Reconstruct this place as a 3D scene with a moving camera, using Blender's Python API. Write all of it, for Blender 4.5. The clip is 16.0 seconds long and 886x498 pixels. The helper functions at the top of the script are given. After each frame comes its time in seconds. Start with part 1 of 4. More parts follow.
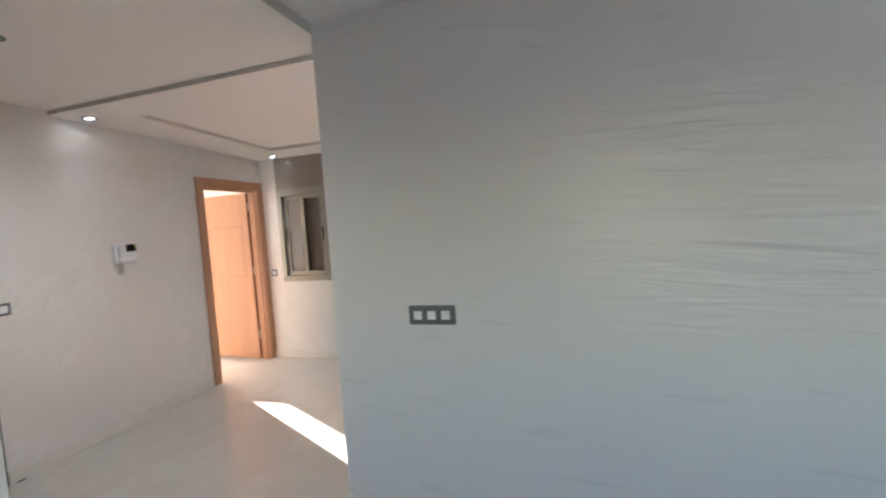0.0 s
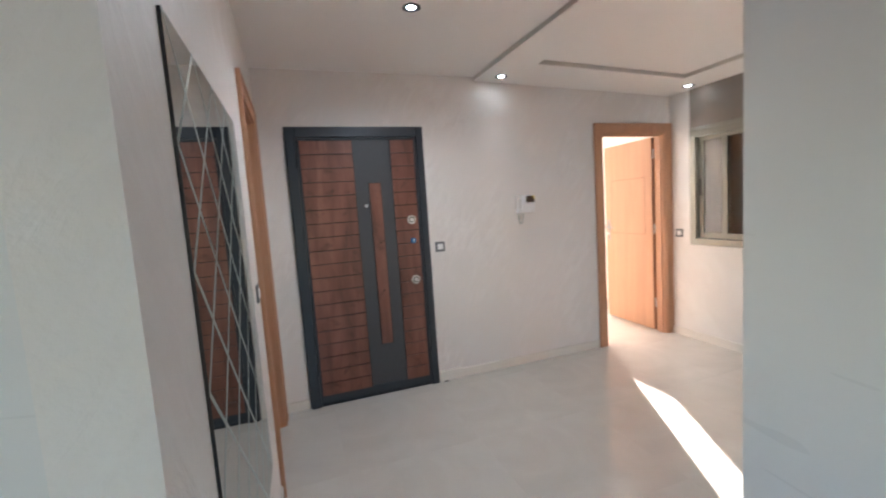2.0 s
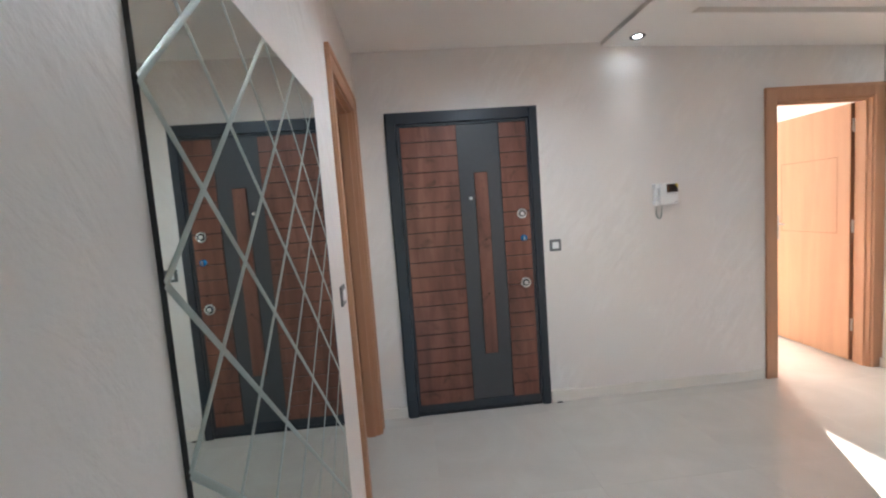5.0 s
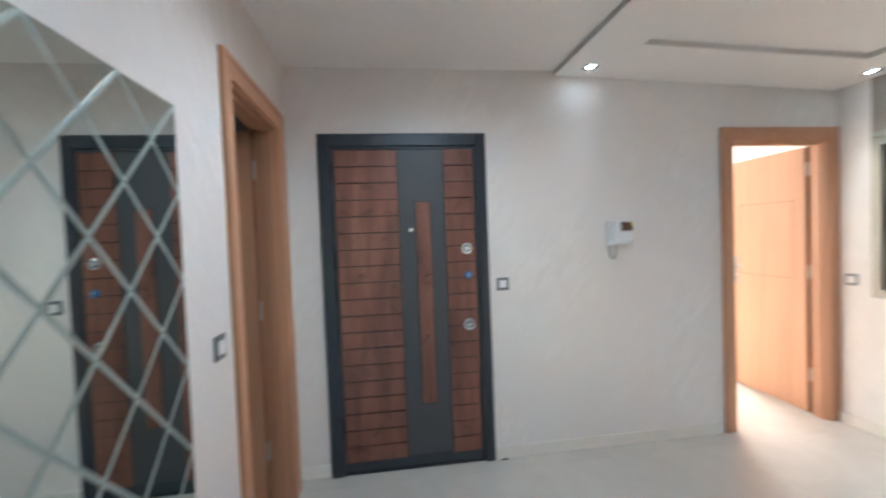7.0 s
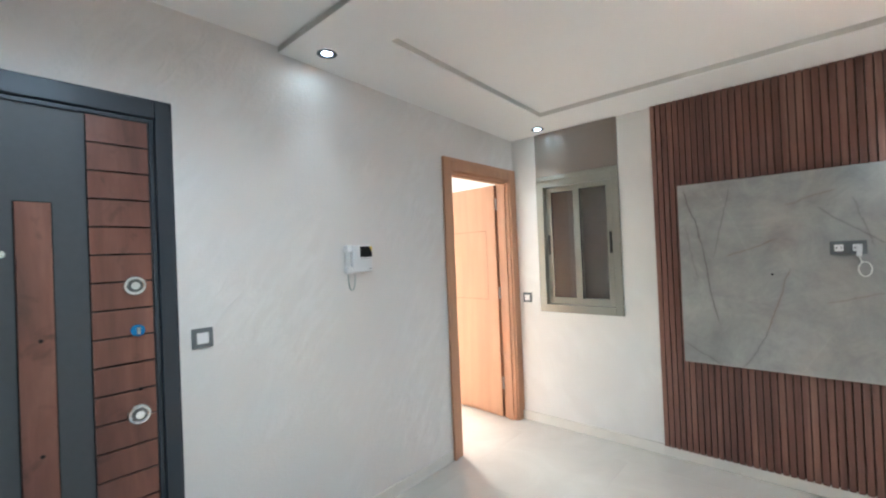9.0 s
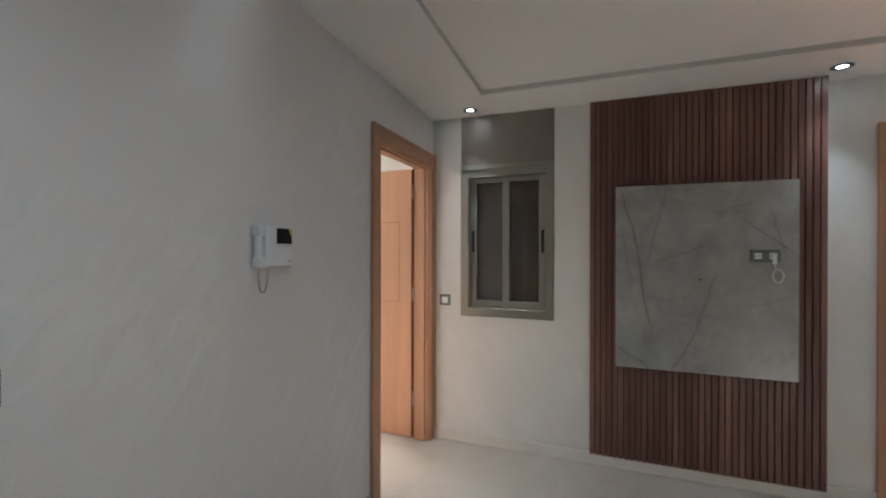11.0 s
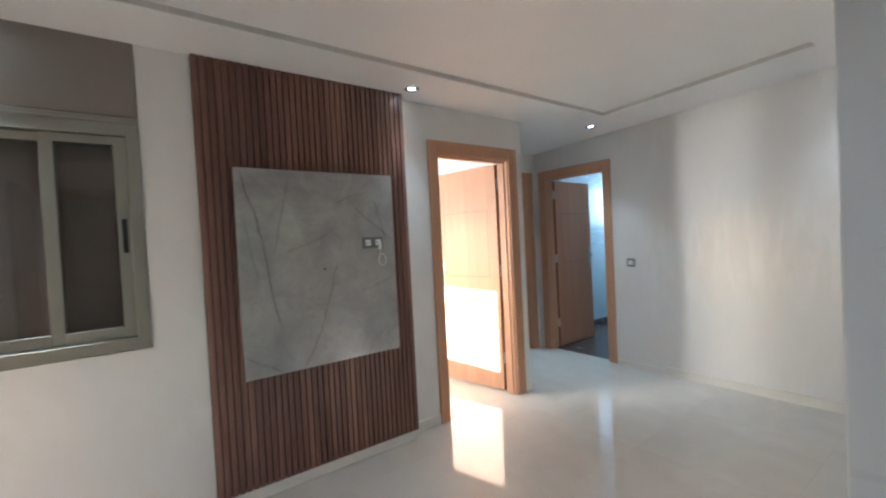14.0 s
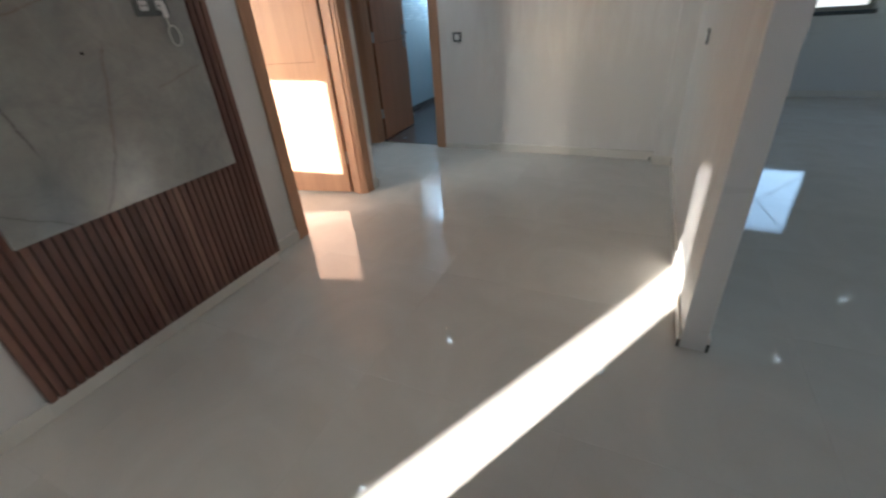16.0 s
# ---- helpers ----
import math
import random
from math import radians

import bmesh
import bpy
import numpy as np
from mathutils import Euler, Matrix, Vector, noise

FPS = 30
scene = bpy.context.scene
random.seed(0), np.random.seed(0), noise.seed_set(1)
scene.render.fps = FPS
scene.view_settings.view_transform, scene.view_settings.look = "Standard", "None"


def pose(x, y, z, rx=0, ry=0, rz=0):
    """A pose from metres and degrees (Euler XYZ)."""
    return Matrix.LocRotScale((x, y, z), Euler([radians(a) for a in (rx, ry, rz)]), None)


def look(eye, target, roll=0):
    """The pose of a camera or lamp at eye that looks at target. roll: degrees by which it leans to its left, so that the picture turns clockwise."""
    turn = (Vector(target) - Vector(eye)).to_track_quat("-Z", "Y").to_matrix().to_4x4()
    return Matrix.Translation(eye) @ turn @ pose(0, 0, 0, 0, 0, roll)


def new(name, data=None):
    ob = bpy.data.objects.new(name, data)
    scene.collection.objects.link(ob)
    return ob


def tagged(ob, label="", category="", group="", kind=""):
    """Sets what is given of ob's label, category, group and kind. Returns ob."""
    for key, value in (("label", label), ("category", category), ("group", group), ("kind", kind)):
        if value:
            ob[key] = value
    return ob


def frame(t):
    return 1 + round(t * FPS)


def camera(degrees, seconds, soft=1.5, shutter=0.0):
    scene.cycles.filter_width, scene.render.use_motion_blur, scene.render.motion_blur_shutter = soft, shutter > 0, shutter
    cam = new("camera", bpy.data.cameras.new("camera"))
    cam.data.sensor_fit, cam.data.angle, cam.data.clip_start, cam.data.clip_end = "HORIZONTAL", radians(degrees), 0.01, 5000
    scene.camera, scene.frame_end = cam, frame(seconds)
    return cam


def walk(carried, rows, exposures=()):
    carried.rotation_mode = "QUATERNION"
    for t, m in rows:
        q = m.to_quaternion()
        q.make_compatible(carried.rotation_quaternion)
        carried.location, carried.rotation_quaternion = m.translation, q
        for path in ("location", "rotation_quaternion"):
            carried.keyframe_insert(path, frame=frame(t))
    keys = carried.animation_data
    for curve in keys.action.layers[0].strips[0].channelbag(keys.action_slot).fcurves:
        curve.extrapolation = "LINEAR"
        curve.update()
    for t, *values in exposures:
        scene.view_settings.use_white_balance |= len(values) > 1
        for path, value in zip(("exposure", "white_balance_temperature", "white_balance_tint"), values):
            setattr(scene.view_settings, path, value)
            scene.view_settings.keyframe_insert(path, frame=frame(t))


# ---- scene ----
cam = camera(93.1, 16.0, soft=2.1, shutter=0.3)
METRES, EYE, TILT, LEAN, TURN = 8.0, 1.5, 0.0, 0.0, 18.3
PATH = [
    (0, (3.561, -0.431, 1.498), (2.969, 1.476, 1.376), -3.9),
    (0.5, (3.51, -0.254, 1.452), (2.536, 1.488, 1.315), -3.3),
    (1, (3.349, -0.094, 1.445), (1.976, 1.351, 1.273), -2.1),
    (1.5, (3.268, 0.033, 1.437), (1.63, 1.165, 1.252), -4.4),
    (2, (3.25, 0.193, 1.447), (1.371, 0.849, 1.252), -3.9),
    (2.5, (3.235, 0.326, 1.433), (1.28, 0.714, 1.259), -3.4),
    (3, (3.221, 0.382, 1.442), (1.257, 0.731, 1.293), -4.8),
    (5.5, (2.837, 0.295, 1.417), (0.848, 0.251, 1.213), -3.5),
    (6, (2.84, 0.452, 1.425), (0.943, -0.146, 1.214), -4.3),
    (6.5, (2.795, 0.556, 1.434), (0.87, 0.047, 1.243), -4.5),
    (7, (2.623, 0.569, 1.452), (0.642, 0.837, 1.392), -2.2),
    (7.5, (2.447, 0.556, 1.488), (0.683, 1.499, 1.497), -1.8),
    (8, (2.312, 0.585, 1.452), (0.694, 1.761, 1.483), -1.9),
    (8.5, (2.098, 0.648, 1.465), (0.617, 1.991, 1.494), -4.1),
    (9, (1.939, 0.663, 1.446), (0.613, 2.159, 1.465), -2.4),
    (11.5, (0.999, 0.863, 1.428), (0.569, 2.816, 1.435), -0.8),
    (12, (0.858, 0.85, 1.434), (0.743, 2.846, 1.455), -1.7),
    (12.5, (0.811, 0.892, 1.424), (0.903, 2.889, 1.442), -1.6),
    (13, (0.765, 1.061, 1.41), (1.201, 3.013, 1.436), -2.2),
    (13.5, (0.816, 1.223, 1.403), (1.662, 3.036, 1.418), -3.0),
    (14, (0.823, 1.318, 1.384), (2.019, 2.92, 1.337), -2.9),
    (14.5, (0.728, 1.462, 1.39), (2.157, 2.855, 1.256), -3.4),
    (15, (0.691, 1.572, 1.323), (2.073, 2.901, 0.753), -5.4),
    (15.5, (0.735, 1.745, 1.3), (2.111, 2.902, 0.423), -8.6),
    (16, (0.767, 1.86, 1.294), (2.322, 2.632, 0.303), -4.5),
]
EXPOSURES = [(0.0, 3.98, 6500, 17), (1.5, 4.1, 6400, 17), (3.0, 4.22, 6400, 17), (5.5, 4.27, 6250, 14), (6.5, 4.42, 6250, 15), (7.0, 4.3, 5850, 9), (8.0, 4.33, 5650, 5), (9.0, 4.4, 5650, 5),
             (11.5, 3.0, 5950, 9), (12.0, 3.33, 5900, 8), (12.5, 3.45, 5850, 8), (14.0, 3.62, 5800, 8), (14.5, 3.65, 5950, 9), (15.0, 3.27, 6050, 11), (15.5, 3.12, 6050, 10), (16.0, 2.86, 6050, 9)]
walk(cam, [(t, look(eye, target, roll)) for t, eye, target, roll in PATH], EXPOSURES)

# ---- light ----
SUN_WAY = Vector((0.885, -0.466, -0.235)).normalized()
world = bpy.data.worlds.new("world")
scene.world = world
world.use_nodes = True
wn = world.node_tree
sky = wn.nodes.new("ShaderNodeTexSky")
sky.sky_type = "NISHITA"
sky.sun_disc = False
sky.sun_elevation = math.asin(-SUN_WAY.z)
sky.sun_rotation = math.atan2(-SUN_WAY.x, -SUN_WAY.y)
wn.links.new(sky.outputs[0], wn.nodes["Background"].inputs[0])
wn.nodes["Background"].inputs[1].default_value = 0.12

sun = new("sun", bpy.data.lights.new("sun", "SUN"))
sun.data.energy = 5.0
sun.data.angle = radians(0.5)
sun.data.color = (1.0, 0.94, 0.86)
sun.matrix_world = look((0, 0, 0), SUN_WAY)


def area_lamp(name, eye, target, w, h, power, color):
    lamp = new(name, bpy.data.lights.new(name, "AREA"))
    lamp.data.shape, lamp.data.size, lamp.data.size_y = "RECTANGLE", w, h
    lamp.data.energy, lamp.data.color = power, color
    lamp.matrix_world = look(eye, target)


def spot_light(x, y, z, power, beam):
    lamp = new("downlight_glow", bpy.data.lights.new("downlight_glow", "SPOT"))
    lamp.data.spot_size, lamp.data.spot_blend = radians(beam), 1.0
    lamp.data.shadow_soft_size, lamp.data.energy, lamp.data.color = 0.016, power, (0.82, 0.93, 1.0)
    lamp.matrix_world = look((x, y, z - 0.012), (x, y + 0.001, z - 1))


area_lamp("sky_room_west", (-2.85, 4.27, 1.55), (-2.0, 0, 0.6), 1.0, 1.2, 12, (1.0, 0.95, 0.88))
area_lamp("sky_room_north", (0.57, 5.50, 1.35), (4, 3.6, 0.7), 0.24, 0.8, 6.0, (1.0, 0.95, 0.88))
area_lamp("sky_room_north_wide", (0.57, 6.2, 1.35), (4, 5.0, 0.6), 0.9, 0.8, 3.5, (1.0, 0.95, 0.88))
area_lamp("sky_salon_east", (8.1, 0.13, 1.5), (0, 0.1, 1.2), 0.95, 1.0, 0.33, (0.42, 0.72, 1.0))
# warm fill added for the partition's south face, from an unseen side
area_lamp("salon_south_fill", (4.6, -2.92, 1.6), (4.4, 2, 1.1), 1.6, 1.1, 0.24, (1.0, 0.88, 0.80))
# fill lamp added before the tiled room's solid east wall
area_lamp("tiled_room_fill", (7.35, 4.72, 1.7), (5.2, 4.95, 1.0), 0.4, 0.9, 4, (0.6, 0.82, 1.0))
# bluish fill lamp added at the end room's closed north wall
area_lamp("end_room_fill", (4.3, 6.9, 2.0), (4.2, 5, 0.8), 0.7, 0.7, 5, (0.6, 0.82, 1.0))

# ---- materials ----


def material(name, rough=0.5, metal=0.0):
    m = bpy.data.materials.new(name)
    m.use_nodes = True
    bsdf = m.node_tree.nodes["Principled BSDF"]
    bsdf.inputs["Roughness"].default_value = rough
    bsdf.inputs["Metallic"].default_value = metal
    return m, m.node_tree, bsdf


def coords(nt, scale, rot=(0, 0, 0), kind="Object"):
    tc, mp = nt.nodes.new("ShaderNodeTexCoord"), nt.nodes.new("ShaderNodeMapping")
    nt.links.new(tc.outputs[kind], mp.inputs[0])
    mp.inputs["Scale"].default_value = scale
    mp.inputs["Rotation"].default_value = [radians(a) for a in rot]
    return mp.outputs[0]


def noise_tex(nt, vec, scale, detail=4, rough=0.55, distortion=0.0):
    n = nt.nodes.new("ShaderNodeTexNoise")
    n.inputs["Scale"].default_value = scale
    n.inputs["Detail"].default_value = detail
    n.inputs["Roughness"].default_value = rough
    n.inputs["Distortion"].default_value = distortion
    nt.links.new(vec, n.inputs["Vector"])
    return n.outputs[0]


def ramp(nt, fac, stops):
    r = nt.nodes.new("ShaderNodeValToRGB")
    while len(r.color_ramp.elements) < len(stops):
        r.color_ramp.elements.new(0.5)
    for e, (p, c) in zip(r.color_ramp.elements, stops):
        e.position, e.color = p, (*c, 1)
    nt.links.new(fac, r.inputs[0])
    return r.outputs[0]


def mix(nt, fac, a, b, mode="MIX"):
    m = nt.nodes.new("ShaderNodeMix")
    m.data_type, m.blend_type = "RGBA", mode
    for sock, v in ((m.inputs[0], fac), (m.inputs[6], a), (m.inputs[7], b)):
        if isinstance(v, (int, float)):
            sock.default_value = v
        elif isinstance(v, tuple):
            sock.default_value = (*v, 1)
        else:
            nt.links.new(v, sock)
    return m.outputs[2]


def bump(nt, bsdf, height, strength, distance):
    b = nt.nodes.new("ShaderNodeBump")
    b.inputs["Strength"].default_value, b.inputs["Distance"].default_value = strength, distance
    nt.links.new(height, b.inputs["Height"])
    nt.links.new(b.outputs[0], bsdf.inputs["Normal"])


def map_range(nt, v, a, b):
    m = nt.nodes.new("ShaderNodeMapRange")
    m.inputs["To Min"].default_value, m.inputs["To Max"].default_value = a, b
    nt.links.new(v, m.inputs[0])
    return m.outputs[0]


def wall_plane(nt):
    """Along the wall in x (whichever way it runs) and up in y."""
    tc = nt.nodes.new("ShaderNodeTexCoord")
    sep, com, add = nt.nodes.new("ShaderNodeSeparateXYZ"), nt.nodes.new("ShaderNodeCombineXYZ"), nt.nodes.new("ShaderNodeMath")
    nt.links.new(tc.outputs["Object"], sep.inputs[0])
    nt.links.new(sep.outputs[0], add.inputs[0])
    nt.links.new(sep.outputs[1], add.inputs[1])
    nt.links.new(add.outputs[0], com.inputs[0])
    nt.links.new(sep.outputs[2], com.inputs[1])
    return com.outputs[0]


def stucco(name, color, angle, stretch, relief, rough=0.42, detail=5, fade=None, band=None):
    m, nt, bsdf = material(name, rough)
    plane = wall_plane(nt)
    turn = nt.nodes.new("ShaderNodeMapping")
    turn.inputs["Rotation"].default_value = (0, 0, radians(angle))
    nt.links.new(plane, turn.inputs[0])
    mp = nt.nodes.new("ShaderNodeMapping")
    mp.inputs["Scale"].default_value = stretch
    nt.links.new(turn.outputs[0], mp.inputs[0])
    streak = noise_tex(nt, mp.outputs[0], 1.0, detail, 0.55, 0.6)
    patch = noise_tex(nt, plane, 1.3, 2)
    fine = noise_tex(nt, plane, 60, 3)
    gate = ramp(nt, patch, [(0.44, (0, 0, 0)), (0.60, (1, 1, 1))])
    if fade:
        sep = nt.nodes.new("ShaderNodeSeparateXYZ")
        nt.links.new(plane, sep.inputs[0])
        mr = nt.nodes.new("ShaderNodeMapRange")
        mr.interpolation_type = "SMOOTHSTEP"
        nt.links.new(sep.outputs[0], mr.inputs[0])
        for sock, val in zip(mr.inputs[1:5], (*fade, 0.06, 1.0)):
            sock.default_value = val
        gate = mix(nt, 1.0, ramp(nt, patch, [(0.30, (0.3, 0.3, 0.3)), (0.60, (1, 1, 1))]), mr.outputs[0], "MULTIPLY")
        for lo, hi in band:
            up = nt.nodes.new("ShaderNodeMapRange")
            up.interpolation_type = "SMOOTHSTEP"
            nt.links.new(sep.outputs[1], up.inputs[0])
            for sock, val in zip(up.inputs[1:5], (lo, hi, 0.02, 1.0)):
                sock.default_value = val
            gate = mix(nt, 1.0, gate, up.outputs[0], "MULTIPLY")
    relief_map = mix(nt, gate, (0.5, 0.5, 0.5), streak)
    # streak colour: the plaster's own tint, plus its sheen painted as lighter strokes
    dark = (color[0] * 0.945, color[1] * 0.935, color[2] * 0.93)
    sheen_tone = mix(nt, mix(nt, 1.0, ramp(nt, streak, [(0.40, (0, 0, 0)), (0.62, (1, 1, 1))]), gate, "MULTIPLY"), dark, color)
    height = mix(nt, 0.12 if relief <= 1 else 0.015, relief_map, fine)
    nt.links.new(sheen_tone, bsdf.inputs["Base Color"])
    nt.links.new(map_range(nt, streak, rough + 0.12, rough - 0.1), bsdf.inputs["Roughness"])
    bump(nt, bsdf, height, min(relief, 1.0), 0.02 * max(relief, 1.0))
    return m


def wood(name, a, b, c, grain=(30, 30, 1.6), rough=0.35, rot=(0, 0, 0), coat=0.0, kind="Object", spread=37.0, cloud=(0.86, 1.08), knots=0.0):
    m, nt, bsdf = material(name, rough)
    info = nt.nodes.new("ShaderNodeObjectInfo")
    vec = coords(nt, grain, rot, kind)
    add = nt.nodes.new("ShaderNodeVectorMath")
    add.operation = "ADD"
    scl = nt.nodes.new("ShaderNodeMath")
    scl.operation = "MULTIPLY"
    scl.inputs[1].default_value = spread
    nt.links.new(info.outputs["Random"], scl.inputs[0])
    nt.links.new(vec, add.inputs[0])
    nt.links.new(scl.outputs[0], add.inputs[1])
    g = noise_tex(nt, add.outputs[0], 1.0, 6, 0.6, 0.4)
    big = noise_tex(nt, add.outputs[0], 0.25, 2, 0.5, 0.8)
    col = ramp(nt, g, [(0.3, a), (0.52, b), (0.72, c)])
    col2 = ramp(nt, big, [(0.35, (cloud[0],) * 3), (0.65, (cloud[1],) * 3)])
    col = mix(nt, 1.0, col, col2, "MULTIPLY")
    if knots:
        dots = noise_tex(nt, coords(nt, (9, 9, 9), (0, 0, 0), kind), 1.0, 3, 0.5, 0.6)
        col = mix(nt, 1.0, col, ramp(nt, dots, [(0.60, (1, 1, 1)), (0.74, (1 - knots,) * 3)]), "MULTIPLY")
    nt.links.new(col, bsdf.inputs["Base Color"])
    nt.links.new(map_range(nt, g, rough - 0.06, rough + 0.1), bsdf.inputs["Roughness"])
    bsdf.inputs["Coat Weight"].default_value = coat
    bsdf.inputs["Coat Roughness"].default_value = 0.12
    bump(nt, bsdf, g, 0.12, 0.004)
    return m, nt, bsdf


def plain(name, color, rough=0.5, metal=0.0, vary=0.06, scale=25.0, relief=0.05):
    m, nt, bsdf = material(name, rough, metal)
    n = noise_tex(nt, coords(nt, (1, 1, 1)), scale, 3)
    nt.links.new(mix(nt, n, tuple(c * (1 - vary) for c in color), tuple(min(1, c * (1 + vary)) for c in color)), bsdf.inputs["Base Color"])
    nt.links.new(map_range(nt, n, max(0.02, rough - 0.05), rough + 0.06), bsdf.inputs["Roughness"])
    if relief:
        bump(nt, bsdf, n, relief, 0.002)
    return m


M_WALL = stucco("stucco_white", (0.76, 0.73, 0.70), -52, (6, 18, 1), 0.55)
M_WALL_S = stucco("stucco_combed", (0.72, 0.72, 0.71), 4, (1.3, 15, 1), 1.5, 0.30, detail=2, fade=(4.85, 5.7), band=((0.85, 1.25), (2.25, 1.85)))
M_WALL_V = stucco("stucco_vertical", (0.76, 0.74, 0.71), 88, (2.6, 13, 1), 0.09, 0.42, detail=3)
M_PLAIN_WALL = stucco("plaster_plain", (0.76, 0.74, 0.71), 60, (3, 5, 1), 0.05, 0.5)
M_CEIL = plain("ceiling_paint", (0.88, 0.865, 0.845), 0.6, 0, 0.02, 3.0, 0.02)
# grey beige that holds the shade of the ceiling's upright step faces
M_STEP_SHADE = plain("step_shade_grey_beige", (0.60, 0.58, 0.54), 0.6, 0, 0.03, 20, 0.02)
M_SKIRT = plain("skirting_stone", (0.74, 0.705, 0.645), 0.2, 0, 0.06, 8.0, 0.01)
M_FRAME = plain("painted_steel_blue_grey", (0.030, 0.038, 0.048), 0.38, 0.2, 0.1, 60.0, 0.08)
M_LEAFDARK = plain("brushed_grey_laminate", (0.052, 0.056, 0.062), 0.42, 0.0, 0.12, 40.0, 0.06)
M_CHROME = plain("chrome", (0.78, 0.79, 0.8), 0.14, 1.0, 0.03, 90, 0.0)
M_DARKSTEEL = plain("dark_steel", (0.16, 0.165, 0.17), 0.25, 1.0, 0.1, 60, 0.0)
M_HANDLE = plain("satin_dark_nickel", (0.30, 0.29, 0.28), 0.28, 1.0, 0.05, 70, 0.0)
M_RINGDARK = plain("dark_chrome_ring", (0.05, 0.055, 0.06), 0.3, 0.7, 0.1, 60, 0.0)
M_STEEL = plain("satin_steel", (0.55, 0.54, 0.52), 0.32, 1.0, 0.05, 60, 0.0)
M_BLUEFILM = plain("blue_film", (0.03, 0.22, 0.5), 0.25, 0.3, 0.1, 50, 0.1)
M_BLACK = plain("black_plastic", (0.012, 0.012, 0.013), 0.4, 0, 0.1, 50, 0.0)
M_WHITE = plain("white_plastic", (0.78, 0.78, 0.78), 0.3, 0, 0.02, 50, 0.0)
M_SWGREY = plain("switch_frame_grey", (0.13, 0.14, 0.145), 0.4, 0.1, 0.08, 60, 0.0)
M_ALU = plain("champagne_aluminium", (0.30, 0.29, 0.245), 0.35, 0.5, 0.04, 80, 0.0)
M_BOX = plain("shutter_box_brown", (0.26, 0.225, 0.195), 0.48, 0.3, 0.04, 10, 0.0)
M_SHUTTER = plain("shutter_slats_brown", (0.25, 0.20, 0.178), 0.5, 0, 0.1, 14, 0.05)
M_HOLE = plain("dark_hole", (0.006, 0.004, 0.004), 0.8, 0, 0, 10, 0.0)
M_FELT = plain("dark_brown_backing", (0.050, 0.026, 0.019), 0.9, 0, 0.1, 80, 0.1)
M_SCREEN = plain("intercom_screen", (0.012, 0.012, 0.012), 0.08, 0, 0.0, 10, 0.0)
M_YELLOW = plain("yellow_film", (0.65, 0.48, 0.08), 0.4, 0, 0.05, 40, 0.0)
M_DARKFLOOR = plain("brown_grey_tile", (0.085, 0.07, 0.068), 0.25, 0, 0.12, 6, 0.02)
M_CABLE = plain("white_cable", (0.7, 0.7, 0.66), 0.4, 0, 0.02, 40, 0.0)
M_GROOVE = plain("bevelled_glass_edge", (0.31, 0.37, 0.345), 0.35, 0.2, 0.05, 50, 0.0)
M_EARTH = plain("dry_ground", (0.2, 0.17, 0.14), 0.9, 0, 0.2, 0.5, 0.1)
M_FACADE = plain("facade_render", (0.45, 0.44, 0.43), 0.8, 0, 0.08, 1.2, 0.05)
M_CORD = plain("green_grey_cord", (0.32, 0.38, 0.36), 0.45, 0, 0.05, 40, 0.0)

M_WALNUT, _, _ = wood("walnut_slat", (0.10, 0.043, 0.032), (0.175, 0.080, 0.058), (0.28, 0.15, 0.108), (13, 13, 0.7), 0.38, spread=0.4)
M_BOARD, _, _ = wood("door_board_walnut", (0.105, 0.040, 0.028), (0.18, 0.070, 0.047), (0.25, 0.110, 0.074), (10, 11, 1.5), 0.36, spread=0.0, knots=0.45)
M_BEECH, _, _ = wood("varnished_beech", (0.465, 0.245, 0.142), (0.505, 0.272, 0.158), (0.54, 0.298, 0.175), (17, 17, 1.1), 0.46, coat=0.0, cloud=(0.95, 1.03))
# same beech, reddened in colour to offset the tiled room's blue light
M_BEECH_OFFSET, _, _ = wood("varnished_beech_light_offset", (0.50, 0.215, 0.11), (0.54, 0.24, 0.125), (0.57, 0.262, 0.14), (17, 17, 1.1), 0.4, cloud=(0.95, 1.03))
M_BEECH_DARK, _, _ = wood("varnished_beech_rim", (0.20, 0.08, 0.035), (0.27, 0.115, 0.055), (0.33, 0.15, 0.075), (17, 17, 1.1), 0.4)

# grey marble with thin dark and rusty veins
M_MARBLE, nt, bsdf = material("grey_marble", 0.16)
v = coords(nt, (1, 1, 1))
warp = noise_tex(nt, v, 1.6, 5, 0.6, 0.8)
base = ramp(nt, noise_tex(nt, v, 2.3, 6, 0.65, 1.2), [(0.3, (0.30, 0.30, 0.29)), (0.5, (0.355, 0.352, 0.338)), (0.72, (0.43, 0.42, 0.40))])
base = mix(nt, 1.0, base, ramp(nt, noise_tex(nt, v, 6.5, 8, 0.7, 0.5), [(0.34, (0.84, 0.84, 0.86)), (0.50, (0.98, 0.98, 0.97)), (0.66, (1.09, 1.08, 1.07))]), "MULTIPLY")
SLAB_X, SLAB_Z, SLAB_W, SLAB_H = 1.278, 1.818, 0.95, 1.14
wob = noise_tex(nt, v, 9.0, 8, 0.75)
wide = noise_tex(nt, v, 2.0, 2)


def calc(op, a, b):
    n = nt.nodes.new("ShaderNodeMath")
    n.operation = op
    for sock, val in zip(n.inputs, (a, b)):
        if isinstance(val, (int, float)):
            sock.default_value = val
        else:
            nt.links.new(val, sock)
    return n.outputs[0]


